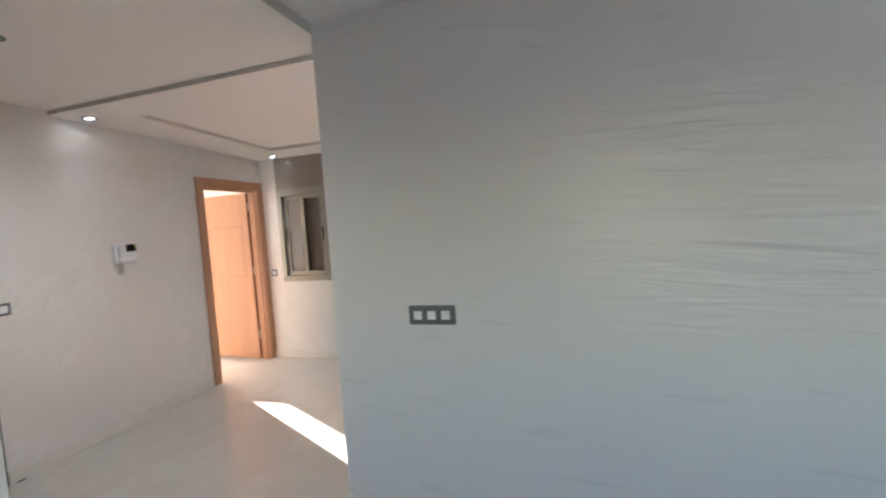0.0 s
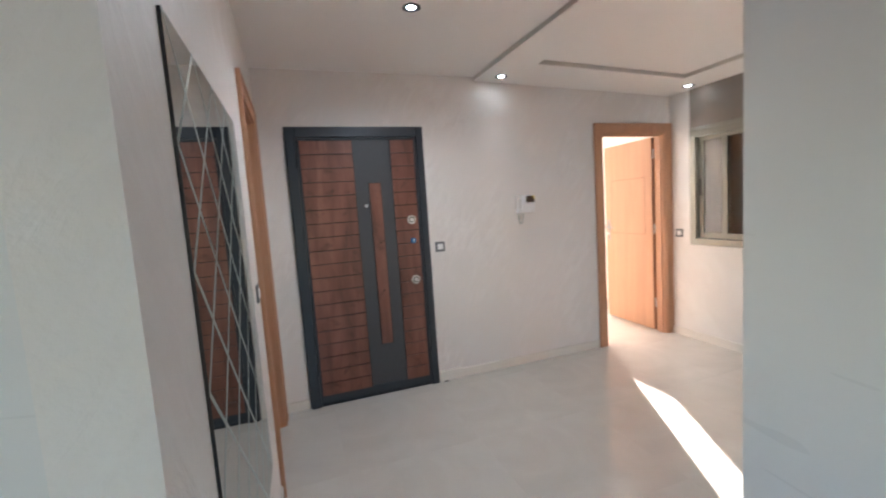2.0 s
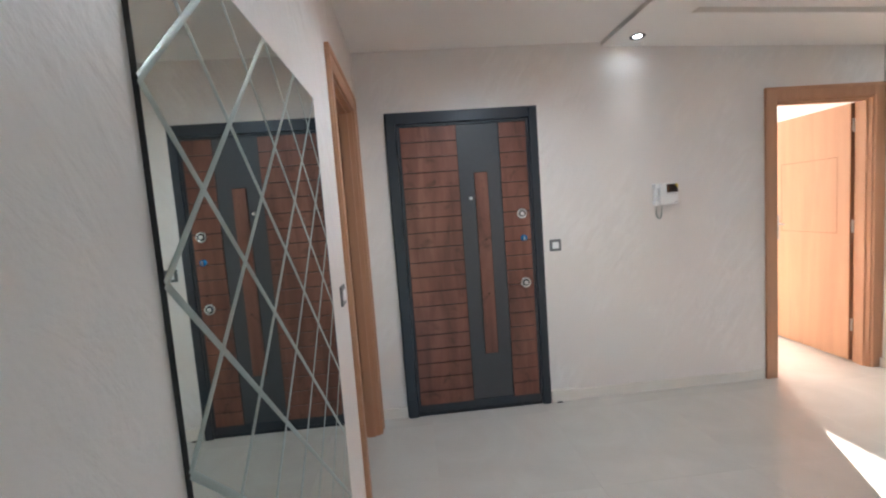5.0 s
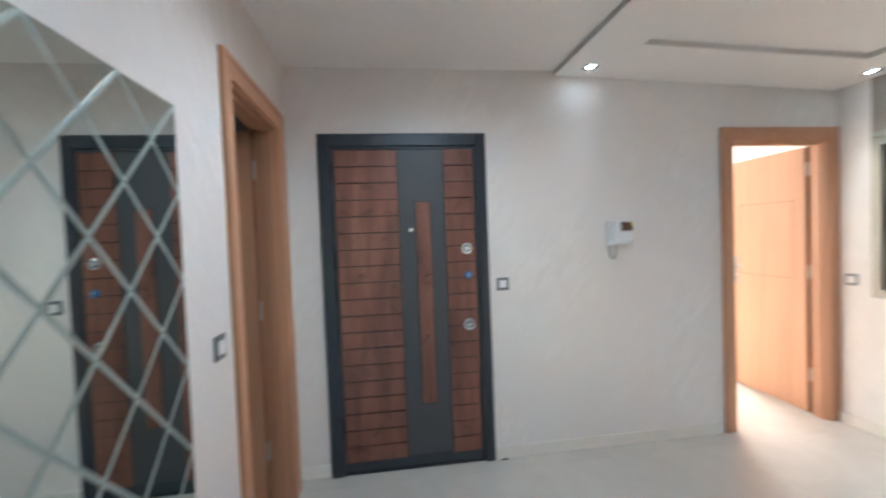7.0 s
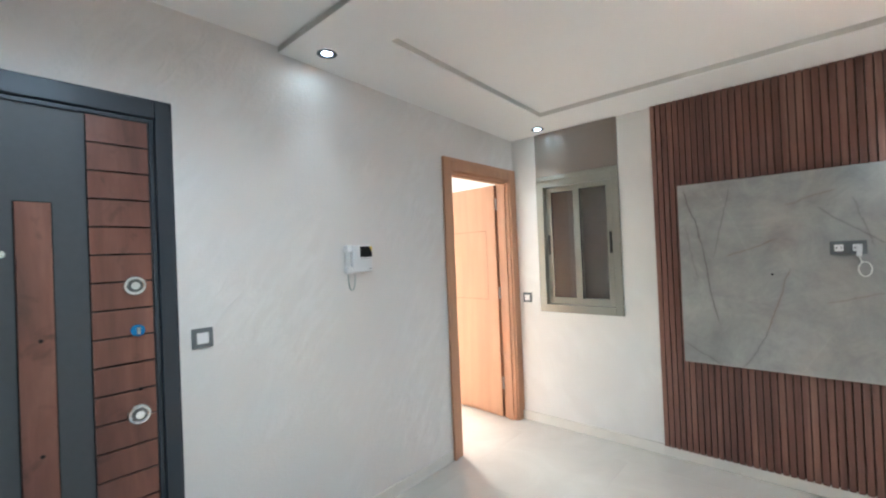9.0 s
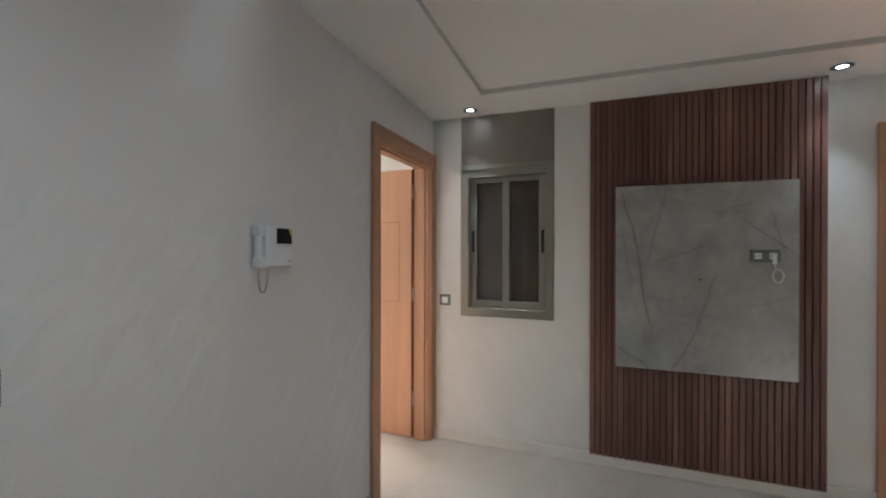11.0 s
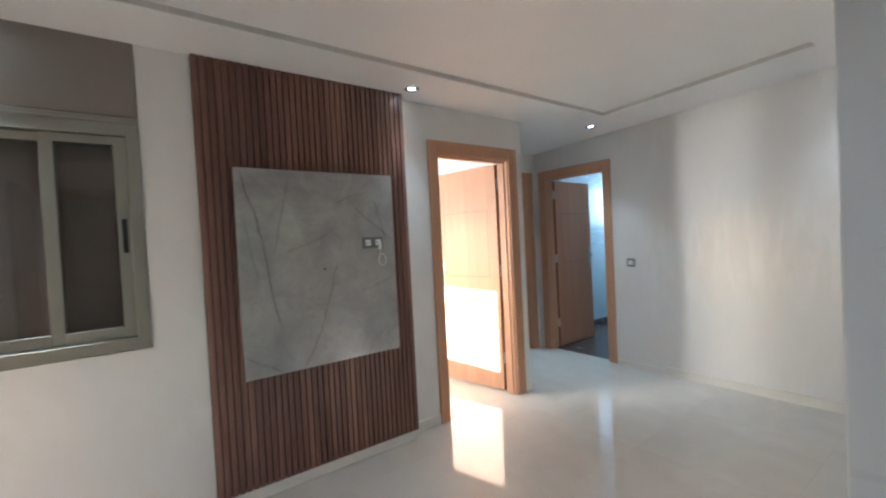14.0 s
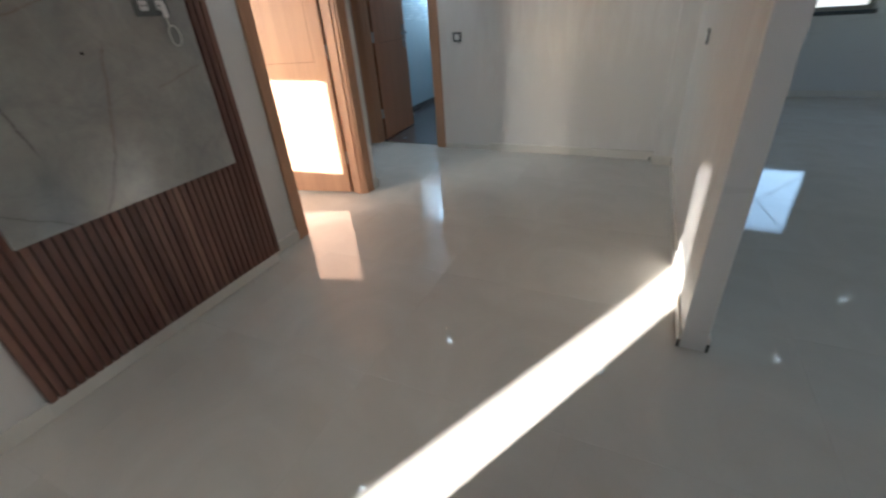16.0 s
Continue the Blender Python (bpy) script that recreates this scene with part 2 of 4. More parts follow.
def vein(base, a, b, col, width, strength):
    """A wavering line between two places of the slab, as fractions of its width and height from its upper corner."""
    ax, az, bx, bz = SLAB_X + a[0] * SLAB_W, SLAB_Z - a[1] * SLAB_H, SLAB_X + b[0] * SLAB_W, SLAB_Z - b[1] * SLAB_H
    ln = math.hypot(bx - ax, bz - az)
    sep = nt.nodes.new("ShaderNodeSeparateXYZ")
    nt.links.new(v, sep.inputs[0])
    dx, dz = calc("SUBTRACT", sep.outputs[0], ax), calc("SUBTRACT", sep.outputs[2], az)
    along = calc("ADD", calc("MULTIPLY", dx, (bx - ax) / ln), calc("MULTIPLY", dz, (bz - az) / ln))
    across = calc("ADD", calc("MULTIPLY", dx, -(bz - az) / ln), calc("MULTIPLY", dz, (bx - ax) / ln))
    across = calc("ADD", across, calc("MULTIPLY", calc("SUBTRACT", wob, 0.5), 0.045))
    across = calc("ADD", across, calc("MULTIPLY", calc("SUBTRACT", wide, 0.5), 0.06))
    near = calc("SUBTRACT", 1.0, calc("MINIMUM", calc("DIVIDE", calc("ABSOLUTE", across, 0.0), width), 1.0))
    soft = calc("SUBTRACT", 1.0, calc("MINIMUM", calc("DIVIDE", calc("ABSOLUTE", across, 0.0), width * 7), 1.0))
    both = calc("ADD", calc("MULTIPLY", near, strength), calc("MULTIPLY", calc("POWER", soft, 2.0), strength * 0.34))
    mid = calc("SUBTRACT", 1.0, calc("MINIMUM", calc("ABSOLUTE", calc("SUBTRACT", calc("DIVIDE", along, ln / 2), 1.0), 0.0), 1.0))
    fade = calc("MINIMUM", calc("MULTIPLY", mid, 5.0), 1.0)
    return mix(nt, calc("MINIMUM", calc("MULTIPLY", both, fade), 1.0), base, col)


DARK_VEIN, RUST, PALE = (0.105, 0.10, 0.10), (0.17, 0.125, 0.10), (0.42, 0.42, 0.40)
for a, b, col, width, strength in (
        ((0.03, 0.02), (0.13, 0.36), DARK_VEIN, 0.004, 0.8), ((0.12, 0.33), (0.21, 0.78), DARK_VEIN, 0.005, 0.7), ((0.30, 0.02), (0.18, 0.42), DARK_VEIN, 0.004, 0.45),
        ((0.26, 0.42), (0.53, 0.33), RUST, 0.003, 0.6), ((0.70, 0.18), (0.99, 0.38), DARK_VEIN, 0.003, 0.6), ((0.86, 0.14), (0.93, 0.38), DARK_VEIN, 0.003, 0.5),
        ((0.58, 0.47), (0.45, 0.82), RUST, 0.003, 0.7), ((0.47, 0.78), (0.33, 1.0), DARK_VEIN, 0.003, 0.6), ((0.0, 0.88), (0.22, 1.0), DARK_VEIN, 0.003, 0.5),
        ((0.56, 0.16), (0.80, 0.10), RUST, 0.003, 0.5), ((0.10, 0.55), (0.05, 0.22), DARK_VEIN, 0.003, 0.4), ((0.72, 0.64), (0.98, 0.57), RUST, 0.004, 0.35),
        ((0.62, 1.0), (0.75, 0.78), PALE, 0.004, 0.12), ((0.2, 0.0), (0.42, 0.5), PALE, 0.005, 0.1)):
    base = vein(base, a, b, tuple(c * 1.35 for c in col), width, strength)
nt.links.new(base, bsdf.inputs["Base Color"])

# cream polished porcelain
M_FLOOR, nt, bsdf = material("polished_cream_porcelain", 0.07)
v = coords(nt, (1, 1, 1))
info = nt.nodes.new("ShaderNodeObjectInfo")
cloud = ramp(nt, noise_tex(nt, v, 1.7, 6, 0.6, 1.0), [(0.3, (0.54, 0.505, 0.45)), (0.7, (0.62, 0.59, 0.535))])
tint = map_range(nt, info.outputs["Random"], 0.994, 1.006)
nt.links.new(mix(nt, 1.0, cloud, tint, "MULTIPLY"), bsdf.inputs["Base Color"])
nt.links.new(map_range(nt, noise_tex(nt, v, 5, 4), 0.025, 0.075), bsdf.inputs["Roughness"])
bump(nt, bsdf, noise_tex(nt, v, 2.2, 2), 0.012, 0.01)
M_GROUT = plain("tile_joint", (0.52, 0.49, 0.44), 0.25, 0, 0.05, 20, 0.0)

M_MIRROR, nt, bsdf = material("mirror_glass", 0.015, 1.0)
bsdf.inputs["Base Color"].default_value = (0.66, 0.72, 0.69, 1)
M_GLASS, nt, bsdf = material("window_glass", 0.02)
bsdf.inputs["Base Color"].default_value = (0.86, 0.88, 0.86, 1)
bsdf.inputs["Transmission Weight"].default_value = 1.0

M_LED, nt, bsdf = material("led_disc", 0.4)
bsdf.inputs["Emission Color"].default_value = (0.75, 0.92, 1.0, 1)
bsdf.inputs["Emission Strength"].default_value = 4.5

# pale blue split-face wall tiles
M_BLUETILE, nt, bsdf = material("pale_blue_textured_tile", 0.35)
b = nt.nodes.new("ShaderNodeTexBrick")
nt.links.new(wall_plane(nt), b.inputs["Vector"])
b.inputs["Scale"].default_value = 1.0
b.inputs["Brick Width"].default_value, b.inputs["Row Height"].default_value = 0.16, 0.035
b.inputs["Mortar Size"].default_value = 0.003
b.inputs["Color1"].default_value, b.inputs["Color2"].default_value = (0.42, 0.52, 0.58, 1), (0.60, 0.68, 0.72, 1)
b.inputs["Mortar"].default_value = (0.36, 0.44, 0.48, 1)
nt.links.new(b.outputs[0], bsdf.inputs["Base Color"])
bump(nt, bsdf, b.outputs[0], 0.4, 0.01)


M_BLUEPLAIN = plain("pale_blue_smooth_tile", (0.56, 0.66, 0.71), 0.22, 0, 0.05, 2.5, 0.0)


# ---- building helpers ----


def add_box(bm, x0, y0, z0, x1, y1, z1, mat=0):
    vs = [bm.verts.new(p) for p in ((x0, y0, z0), (x1, y0, z0), (x1, y1, z0), (x0, y1, z0), (x0, y0, z1), (x1, y0, z1), (x1, y1, z1), (x0, y1, z1))]
    fs = []
    for q in ((3, 2, 1, 0), (4, 5, 6, 7), (0, 1, 5, 4), (1, 2, 6, 5), (2, 3, 7, 6), (3, 0, 4, 7)):
        f = bm.faces.new([vs[i] for i in q])
        f.material_index = mat
        fs.append(f)
    return fs


def add_round(bm, centre, radius, depth, axis="z", segs=28, r2=None):
    """A disc or drum of that depth from centre along +axis."""
    turn = {"z": Matrix(), "x": Matrix.Rotation(radians(90), 4, "Y"), "y": Matrix.Rotation(radians(-90), 4, "X"), "-y": Matrix.Rotation(radians(90), 4, "X")}[axis]
    m = Matrix.Translation(centre) @ turn @ Matrix.Translation((0, 0, depth / 2))
    bmesh.ops.create_cone(bm, cap_ends=True, segments=segs, radius1=radius, radius2=radius if r2 is None else r2, depth=depth, matrix=m)


def add_ring(bm, centre, r_in, r_out, depth, axis="z", segs=32):
    """A flat ring with rounded outer edge."""
    turn = {"z": Matrix(), "x": Matrix.Rotation(radians(90), 4, "Y"), "y": Matrix.Rotation(radians(-90), 4, "X"), "-y": Matrix.Rotation(radians(90), 4, "X")}[axis]
    m = Matrix.Translation(centre) @ turn
    prof = ((r_in, 0), (r_in, depth * 0.7), (r_in + (r_out - r_in) * 0.3, depth), (r_out - (r_out - r_in) * 0.3, depth), (r_out, depth * 0.4), (r_out, 0))
    rows = [[bm.verts.new(m @ Vector((r * math.cos(a), r * math.sin(a), z))) for r, z in prof] for a in (2 * math.pi * i / segs for i in range(segs))]
    for i in range(segs):
        p, q = rows[i], rows[(i + 1) % segs]
        for j in range(len(prof)):
            k = (j + 1) % len(prof)
            bm.faces.new((p[j], q[j], q[k], p[k]))


def bevel(bm, width, segs=1):
    bmesh.ops.bevel(bm, geom=list(bm.edges), offset=width, segments=segs, affect="EDGES", profile=0.5)


def mesh_of(name, bm, *mats):
    bmesh.ops.recalc_face_normals(bm, faces=bm.faces)
    me = bpy.data.meshes.new(name)
    bm.to_mesh(me)
    bm.free()
    for m in mats:
        me.materials.append(m)
    return me


def part(name, bm, mat, parent=None, label="", kind=""):
    mats = mat if isinstance(mat, (list, tuple)) else (mat,)
    ob = new(name, mesh_of(name, bm, *mats))
    ob.parent = parent
    return tagged(ob, label, kind=kind)


def boxes(name, mat, parent, *sizes, round_by=0.0, label="", kind=""):
    bm = bmesh.new()
    for s in sizes:
        add_box(bm, *s)
    if round_by:
        bevel(bm, round_by, 2 if round_by > 0.004 else 1)
    return part(name, bm, mat, parent, label, kind)


def thing(name, label, category, group="", at=(0, 0, 0)):
    e = new(name)
    e.location = at
    return tagged(e, label, category, group)


def tube(name, points, radius, mat, parent=None, label="", cyclic=False):
    cu = bpy.data.curves.new(name, "CURVE")
    cu.dimensions, cu.bevel_depth, cu.bevel_resolution, cu.resolution_u = "3D", radius, 3, 6
    sp = cu.splines.new("NURBS")
    sp.points.add(len(points) - 1)
    for p, q in zip(sp.points, points):
        p.co = (*q, 1)
    sp.order_u, sp.use_endpoint_u, sp.use_cyclic_u = 4, not cyclic, cyclic
    cu.materials.append(mat)
    tmp = bpy.data.objects.new(name, cu)
    me = bpy.data.meshes.new_from_object(tmp)
    bpy.data.objects.remove(tmp)
    ob = new(name, me)
    ob.parent = parent
    return tagged(ob, label)


# ---- the plan, in metres ----
H_HALL, H_LOW, H_TRAY, H_SALON = 2.495, 2.395, 2.430, 2.55
YS = 1.69           # step between the hall's two ceilings
TX0, TX1, TY0, TY1 = 0.475, 4.26, 2.0, 3.44   # the tray


def low(y):
    """Underside of the low ceiling, which rises a little to the south."""
    return H_LOW + 0.036 * (3.6 - y)


YN = 3.80          # hall face of the north wall, west of the slatted panel
YN2 = 3.87        # and east of it
XE = 4.83          # hall face of the east wall
XC = 3.635         # corridor's west face
YC = 4.76          # corridor's north wall
PX, PY0, PY1 = 2.345, 1.486, 1.58   # partition: end and two faces
MX = 2.628         # east end of the mirror wall
HEAD = 2.045       # clear height of the doors
TOP = 2.75


def wall(name, label, mat, *sizes):
    return tagged(boxes(name, mat, None, *sizes), label, "wall", kind="structure")


T = 0.12
wall("wall_west", "white hall wall with diagonal stucco streaks", M_WALL,
     (-T, -T, 0, 0, 0.19, TOP), (-T, 1.20, 0, 0, 2.95, TOP), (-T, 3.735, 0, 0, YN + T, TOP),
     (-T, 0.19, 2.085, 0, 1.20, TOP), (-T, 2.95, HEAD, 0, 3.735, TOP))
wall("wall_north", "white hall wall with a window and a doorway", M_PLAIN_WALL,
     (0, YN, 0, 0.22, YN + T, TOP), (0.22, YN, 0, 0.89, YN + T, 0.93), (0.22, YN, 2.40, 0.89, YN + T, TOP),
     (0.89, YN, 0, 2.36, YN + T, TOP), (2.36, YN2, 0, 2.703, YN2 + T, TOP),
     (2.703, YN2, HEAD, 3.473, YN2 + T, TOP), (3.473, YN2, 0, XC, YN2 + T, TOP))
wall("wall_corridor_west", "short white corridor wall", M_PLAIN_WALL, (XC - 0.09, YN2 + T, 0, XC, YC, TOP))
wall("wall_corridor_north", "white corridor wall with a doorway", M_PLAIN_WALL,
     (XC - 0.09, YC, 0, 3.965, YC + T, TOP), (3.965, YC, HEAD, 4.695, YC + T, TOP), (4.695, YC, 0, XE, YC + T, TOP))
wall("wall_east", "white hall wall with faint vertical stucco streaks", M_WALL_V,
     (XE, PY1, 0, XE + T, 3.82, TOP), (XE, 3.82, HEAD, XE + T, 4.60, TOP), (XE, 4.60, 0, XE + T, YC + T, TOP),
     (XE - 0.13, PY1, 0, XE, 1.72, TOP))
wall("wall_partition", "free-standing white partition with combed stucco", M_WALL_S, (PX, PY0, 0, XE + T, PY1 - 0.006, TOP))
wall("wall_partition_north", "vertically trowelled plaster coat on the partition", M_WALL_V, (PX + 0.0005, PY1 - 0.006, 0, XE, PY1, TOP))
wall("wall_mirror", "white hall wall that carries the mirror", M_WALL,
     (0, -T, 0, 0.19, 0, TOP), (0.19, -T, 2.090, 0.93, 0, TOP), (0.93, -T, 0, MX, 0, TOP))
wall("wall_salon_west", "pale salon wall with combed stucco", M_WALL_S, (MX - T, -3.0, 0, MX, -T, TOP))
wall("wall_salon_north", "plain salon wall", M_WALL_S, (XE + T, PY0, 0, 7.92, PY0 + T, TOP))
wall("wall_salon_east", "salon wall below and around a window", M_WALL_S,
     (7.80, -3.0, 0, 7.92, -0.35, TOP), (7.80, -0.35, 0, 7.92, 0.62, 0.96), (7.80, -0.35, 2.02, 7.92, 0.62, TOP), (7.80, 0.62, 0, 7.92, PY0, TOP))
wall("wall_salon_south", "unseen salon wall around an added window opening", M_WALL_S,
     (MX - T, -3.12, 0, 3.6, -3.0, TOP), (3.6, -3.12, 0, 5.6, -3.0, 0.93), (3.6, -3.12, 2.1, 5.6, -3.0, TOP), (5.6, -3.12, 0, 7.92, -3.0, TOP))
wall("wall_west_room", "white bedroom wall", M_PLAIN_WALL,
     (-5.0, 4.30, 0, -3.45, 4.40, TOP), (-3.45, 4.30, 0, -2.14, 4.40, 0.83), (-3.45, 4.30, 2.36, -2.14, 4.40, TOP), (-2.14, 4.30, 0, -T, 4.40, TOP),
     (-5.12, 1.5, 0, -5.0, 4.40, TOP), (-5.0, 1.5, 0, -T, 1.62, TOP), (-T - 0.1, YN + T, 0, 0, 4.40, TOP))
wall("wall_north_room", "white bedroom wall with fine horizontal relief", M_WALL_S,
     (0.42, YN + T + 0.42, 0, 0.52, 5.54, TOP), (0.42, 5.54, 0, 0.52, 6.75, 0.90), (0.42, 5.54, 1.72, 0.52, 6.75, TOP), (0.42, 6.75, 0, 0.52, 7.0, TOP),
     (0.52, 7.0, 0, XC - 0.09, 7.12, TOP), (XC - 0.09, YC + T, 0, XC, 7.12, TOP), (0.42, YN + T, 0, 0.52, YN + T + 0.42, TOP))
wall("wall_end_room", "bluish end room wall", M_BLUETILE, (XC, 6.9, 0, 5.1, 7.0, TOP), (4.95, YC + T, 0, 5.05, 6.9, TOP))
wall("wall_tiled_room", "pale blue textured tile wall", M_BLUETILE,
     (XE + T, 4.98, 1.17, 7.5, 5.08, TOP), (7.4, 3.0, 0, 7.5, 4.98, TOP), (XE + T, 2.95, 0, 7.5, 3.05, TOP))
wall("wall_tiled_room_dado", "smooth pale blue lower wall tiles", M_BLUEPLAIN, (XE + T, 4.976, 0, 7.5, 5.08, 1.17))
wall("wall_south_room", "white bathroom wall", M_PLAIN_WALL,
     (-0.6, -2.5, 0, MX - T, -2.4, TOP), (-0.7, -2.5, 0, -0.6, 0, TOP), (-0.6, -T, 0, -T, 0, TOP))

# ceilings
def tilt(ob, names):
    """Lean the faces that lie at the heights of the low ceiling and the tray to its slope."""
    for v in ob.data.vertices:
        if any(abs(v.co.z - h) < 1e-4 for h in names):
            v.co.z += low(v.co.y) - H_LOW


ceil = boxes("ceiling", M_CEIL, None,
             (-0.01, -0.01, H_HALL, PX, YS, TOP), (MX - 2.4, -2.5, H_HALL, MX - T, -T, TOP),
             (0, YS, H_LOW, TX0, YN2, TOP), (TX1, PY1, H_LOW, XE, YN2, TOP),
             (TX0, YS, H_LOW, TX1, TY0, TOP), (TX0, TY1, H_LOW, TX1, YN2, TOP),
             (TX0, TY0, H_TRAY, TX1, TY1, TOP), (PX, PY1, H_LOW, TX1, YS, TOP),
             (XC, YN2, H_LOW, XE, YC, TOP), (PX, -3.0, H_SALON, 7.8, PY0, TOP),
             (-5.0, 1.6, H_HALL, -T, 4.30, TOP), (0.5, YN2 + T, H_HALL, XC - 0.09, 7.0, TOP),
             (XC, YC + T, H_HALL, 4.95, 6.9, TOP), (XE + T, 3.05, H_HALL, 7.4, 4.98, TOP), (-0.6, -2.4, H_HALL, 0.28, -T, TOP))
tilt(ceil, (H_LOW, H_TRAY))
tagged(ceil, "white plasterboard ceiling with a shallow recessed tray", "ceiling", kind="structure")
roof = boxes("roof", M_FACADE, None, (-5.2, -3.3, TOP, 8.0, 7.2, TOP + 0.15))
tagged(roof, "concrete roof slab", "roof", kind="structure")

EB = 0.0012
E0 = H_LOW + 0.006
# thin strips over the step faces; their shade is put into the colour
edge = boxes("ceiling_edge", M_STEP_SHADE, None,
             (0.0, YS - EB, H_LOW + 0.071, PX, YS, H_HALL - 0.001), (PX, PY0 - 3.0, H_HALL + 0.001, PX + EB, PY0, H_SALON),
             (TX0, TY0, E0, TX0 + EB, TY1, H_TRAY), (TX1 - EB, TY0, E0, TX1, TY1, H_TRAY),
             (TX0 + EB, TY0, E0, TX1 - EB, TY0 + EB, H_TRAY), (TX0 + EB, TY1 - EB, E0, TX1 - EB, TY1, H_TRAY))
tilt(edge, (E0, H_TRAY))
tagged(edge, "thin grey beige strips colouring the ceiling's step faces with their shade", "ceiling trim", kind="structure")

# floors under the tiles
sub = boxes("floor", M_GROUT, None, (-5.2, -3.2, -0.2, 8.0, 7.2, -0.0016))
tagged(sub, "tile bed with narrow joints", "floor", kind="structure")
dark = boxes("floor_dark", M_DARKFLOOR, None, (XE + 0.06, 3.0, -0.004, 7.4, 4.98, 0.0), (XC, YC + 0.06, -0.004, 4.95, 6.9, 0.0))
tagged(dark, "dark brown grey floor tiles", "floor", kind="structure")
ground = boxes("ground", M_EARTH, None, (-400, -400, -3.4, 400, 400, -3.2))
tagged(ground, "dry earth far below the windows", "ground", kind="structure")


def skirting(name, *sizes):
    o = boxes(name, M_SKIRT, None, *sizes, round_by=0.002)
    return tagged(o, "cream stone skirting with a rounded top edge", "skirting", kind="structure")


SK, SH = 0.012, 0.075
skirting("baseboard", (0, 0, 0, SK, 0.185, SH), (0, 1.215, 0, 0.028, 1.42, 0.088), (0, 1.42, 0, SK, 2.86, SH), 
         (0.0, YN - SK, 0, 1.12, YN, SH), (1.12, YN - SK, 0, 2.36, YN, SH), (2.36, YN2 - SK, 0, 2.63, YN2, SH),
         (3.565, YN2 - SK, 0, XC + SK, YN2, SH), (XC, YN2, 0, XC + SK, YC, SH), (XC + SK, YC - SK, 0, 3.88, YC, SH), (4.78, YC - SK, 0, XE, YC, SH),
         (XE - SK, 3.255, 0, XE, 3.73, 0.05), (XE - SK - 0.01, 1.72, 0, XE, 3.25, SH),
         (XE - 0.13 - SK, PY1 + SK, 0, XE - 0.13, 1.72 + SK, SH),
         (PX, PY1, 0, XE - 0.13 - SK, PY1 + SK, SH), (PX, PY0 - SK, 0, 7.8, PY0, SH),
         (1.02, 0, 0, MX + SK, SK, SH), (MX, -3, 0, MX + SK, 0, SH), (7.8 - SK, -3, 0, 7.8, PY0 - SK, SH))
ends = boxes("trim", M_DARKSTEEL, None, (PX - 0.003, PY1 + 0.001, 0.0, PX, PY1 + SK, 0.04), (PX - 0.003, PY0 - SK, 0.0, PX, PY0 - 0.001, 0.04), (XE - SK - 0.013, 1.745, 0.0, XE - SK - 0.010, 1.757, 0.03))
tagged(ends, "dark metal end strips of the skirting", "trim", kind="structure")
skirting("baseboard_rooms", (-5, 4.3 - SK, 0, -T, 4.3, SH), (-5, 1.62, 0, -T, 1.62 + SK, SH), (-T - SK, 1.64, 0, -T, 2.87, SH),
         (0.52, 7 - SK, 0, XC - 0.09, 7, SH), (0.52, 4.4, 0, 0.52 + SK, 7 - SK, SH), (XC - 0.09 - SK, 4.0, 0, XC - 0.09, 7 - SK, SH))
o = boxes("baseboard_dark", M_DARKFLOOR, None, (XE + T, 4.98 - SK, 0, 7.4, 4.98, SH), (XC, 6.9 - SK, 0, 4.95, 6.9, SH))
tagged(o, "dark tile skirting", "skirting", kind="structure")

# ---- doors ----


def lever(parent, x, side, z=1.05):
    """Long plate with lever and cylinder on a leaf face; side is +1 or -1 along local y."""
    h = boxes("door_handle", M_HANDLE, parent, (x - 0.02, side * 0.020 - 0.004, z - 0.12, x + 0.02, side * 0.020 + 0.004, z + 0.12), round_by=0.003, label="chrome lever handle on a long plate")
    bm = bmesh.new()
    y = side * 0.024
    add_round(bm, (x, min(y, y + side * 0.045), z + 0.035), 0.011, 0.045, "y", 16)
    part("spindle", bm, M_HANDLE, h)
    tube("lever", [(x, y + side * 0.045, z + 0.035), (x - 0.02, y + side * 0.047, z + 0.035), (x - 0.07, y + side * 0.045, z + 0.037), (x - 0.12, y + side * 0.038, z + 0.033)], 0.009, M_HANDLE, h)
    bm = bmesh.new()
    add_round(bm, (x, min(y, y + side * 0.008), z - 0.045), 0.013, 0.008, "y", 16)
    part("key_cylinder", bm, M_STEEL, h)


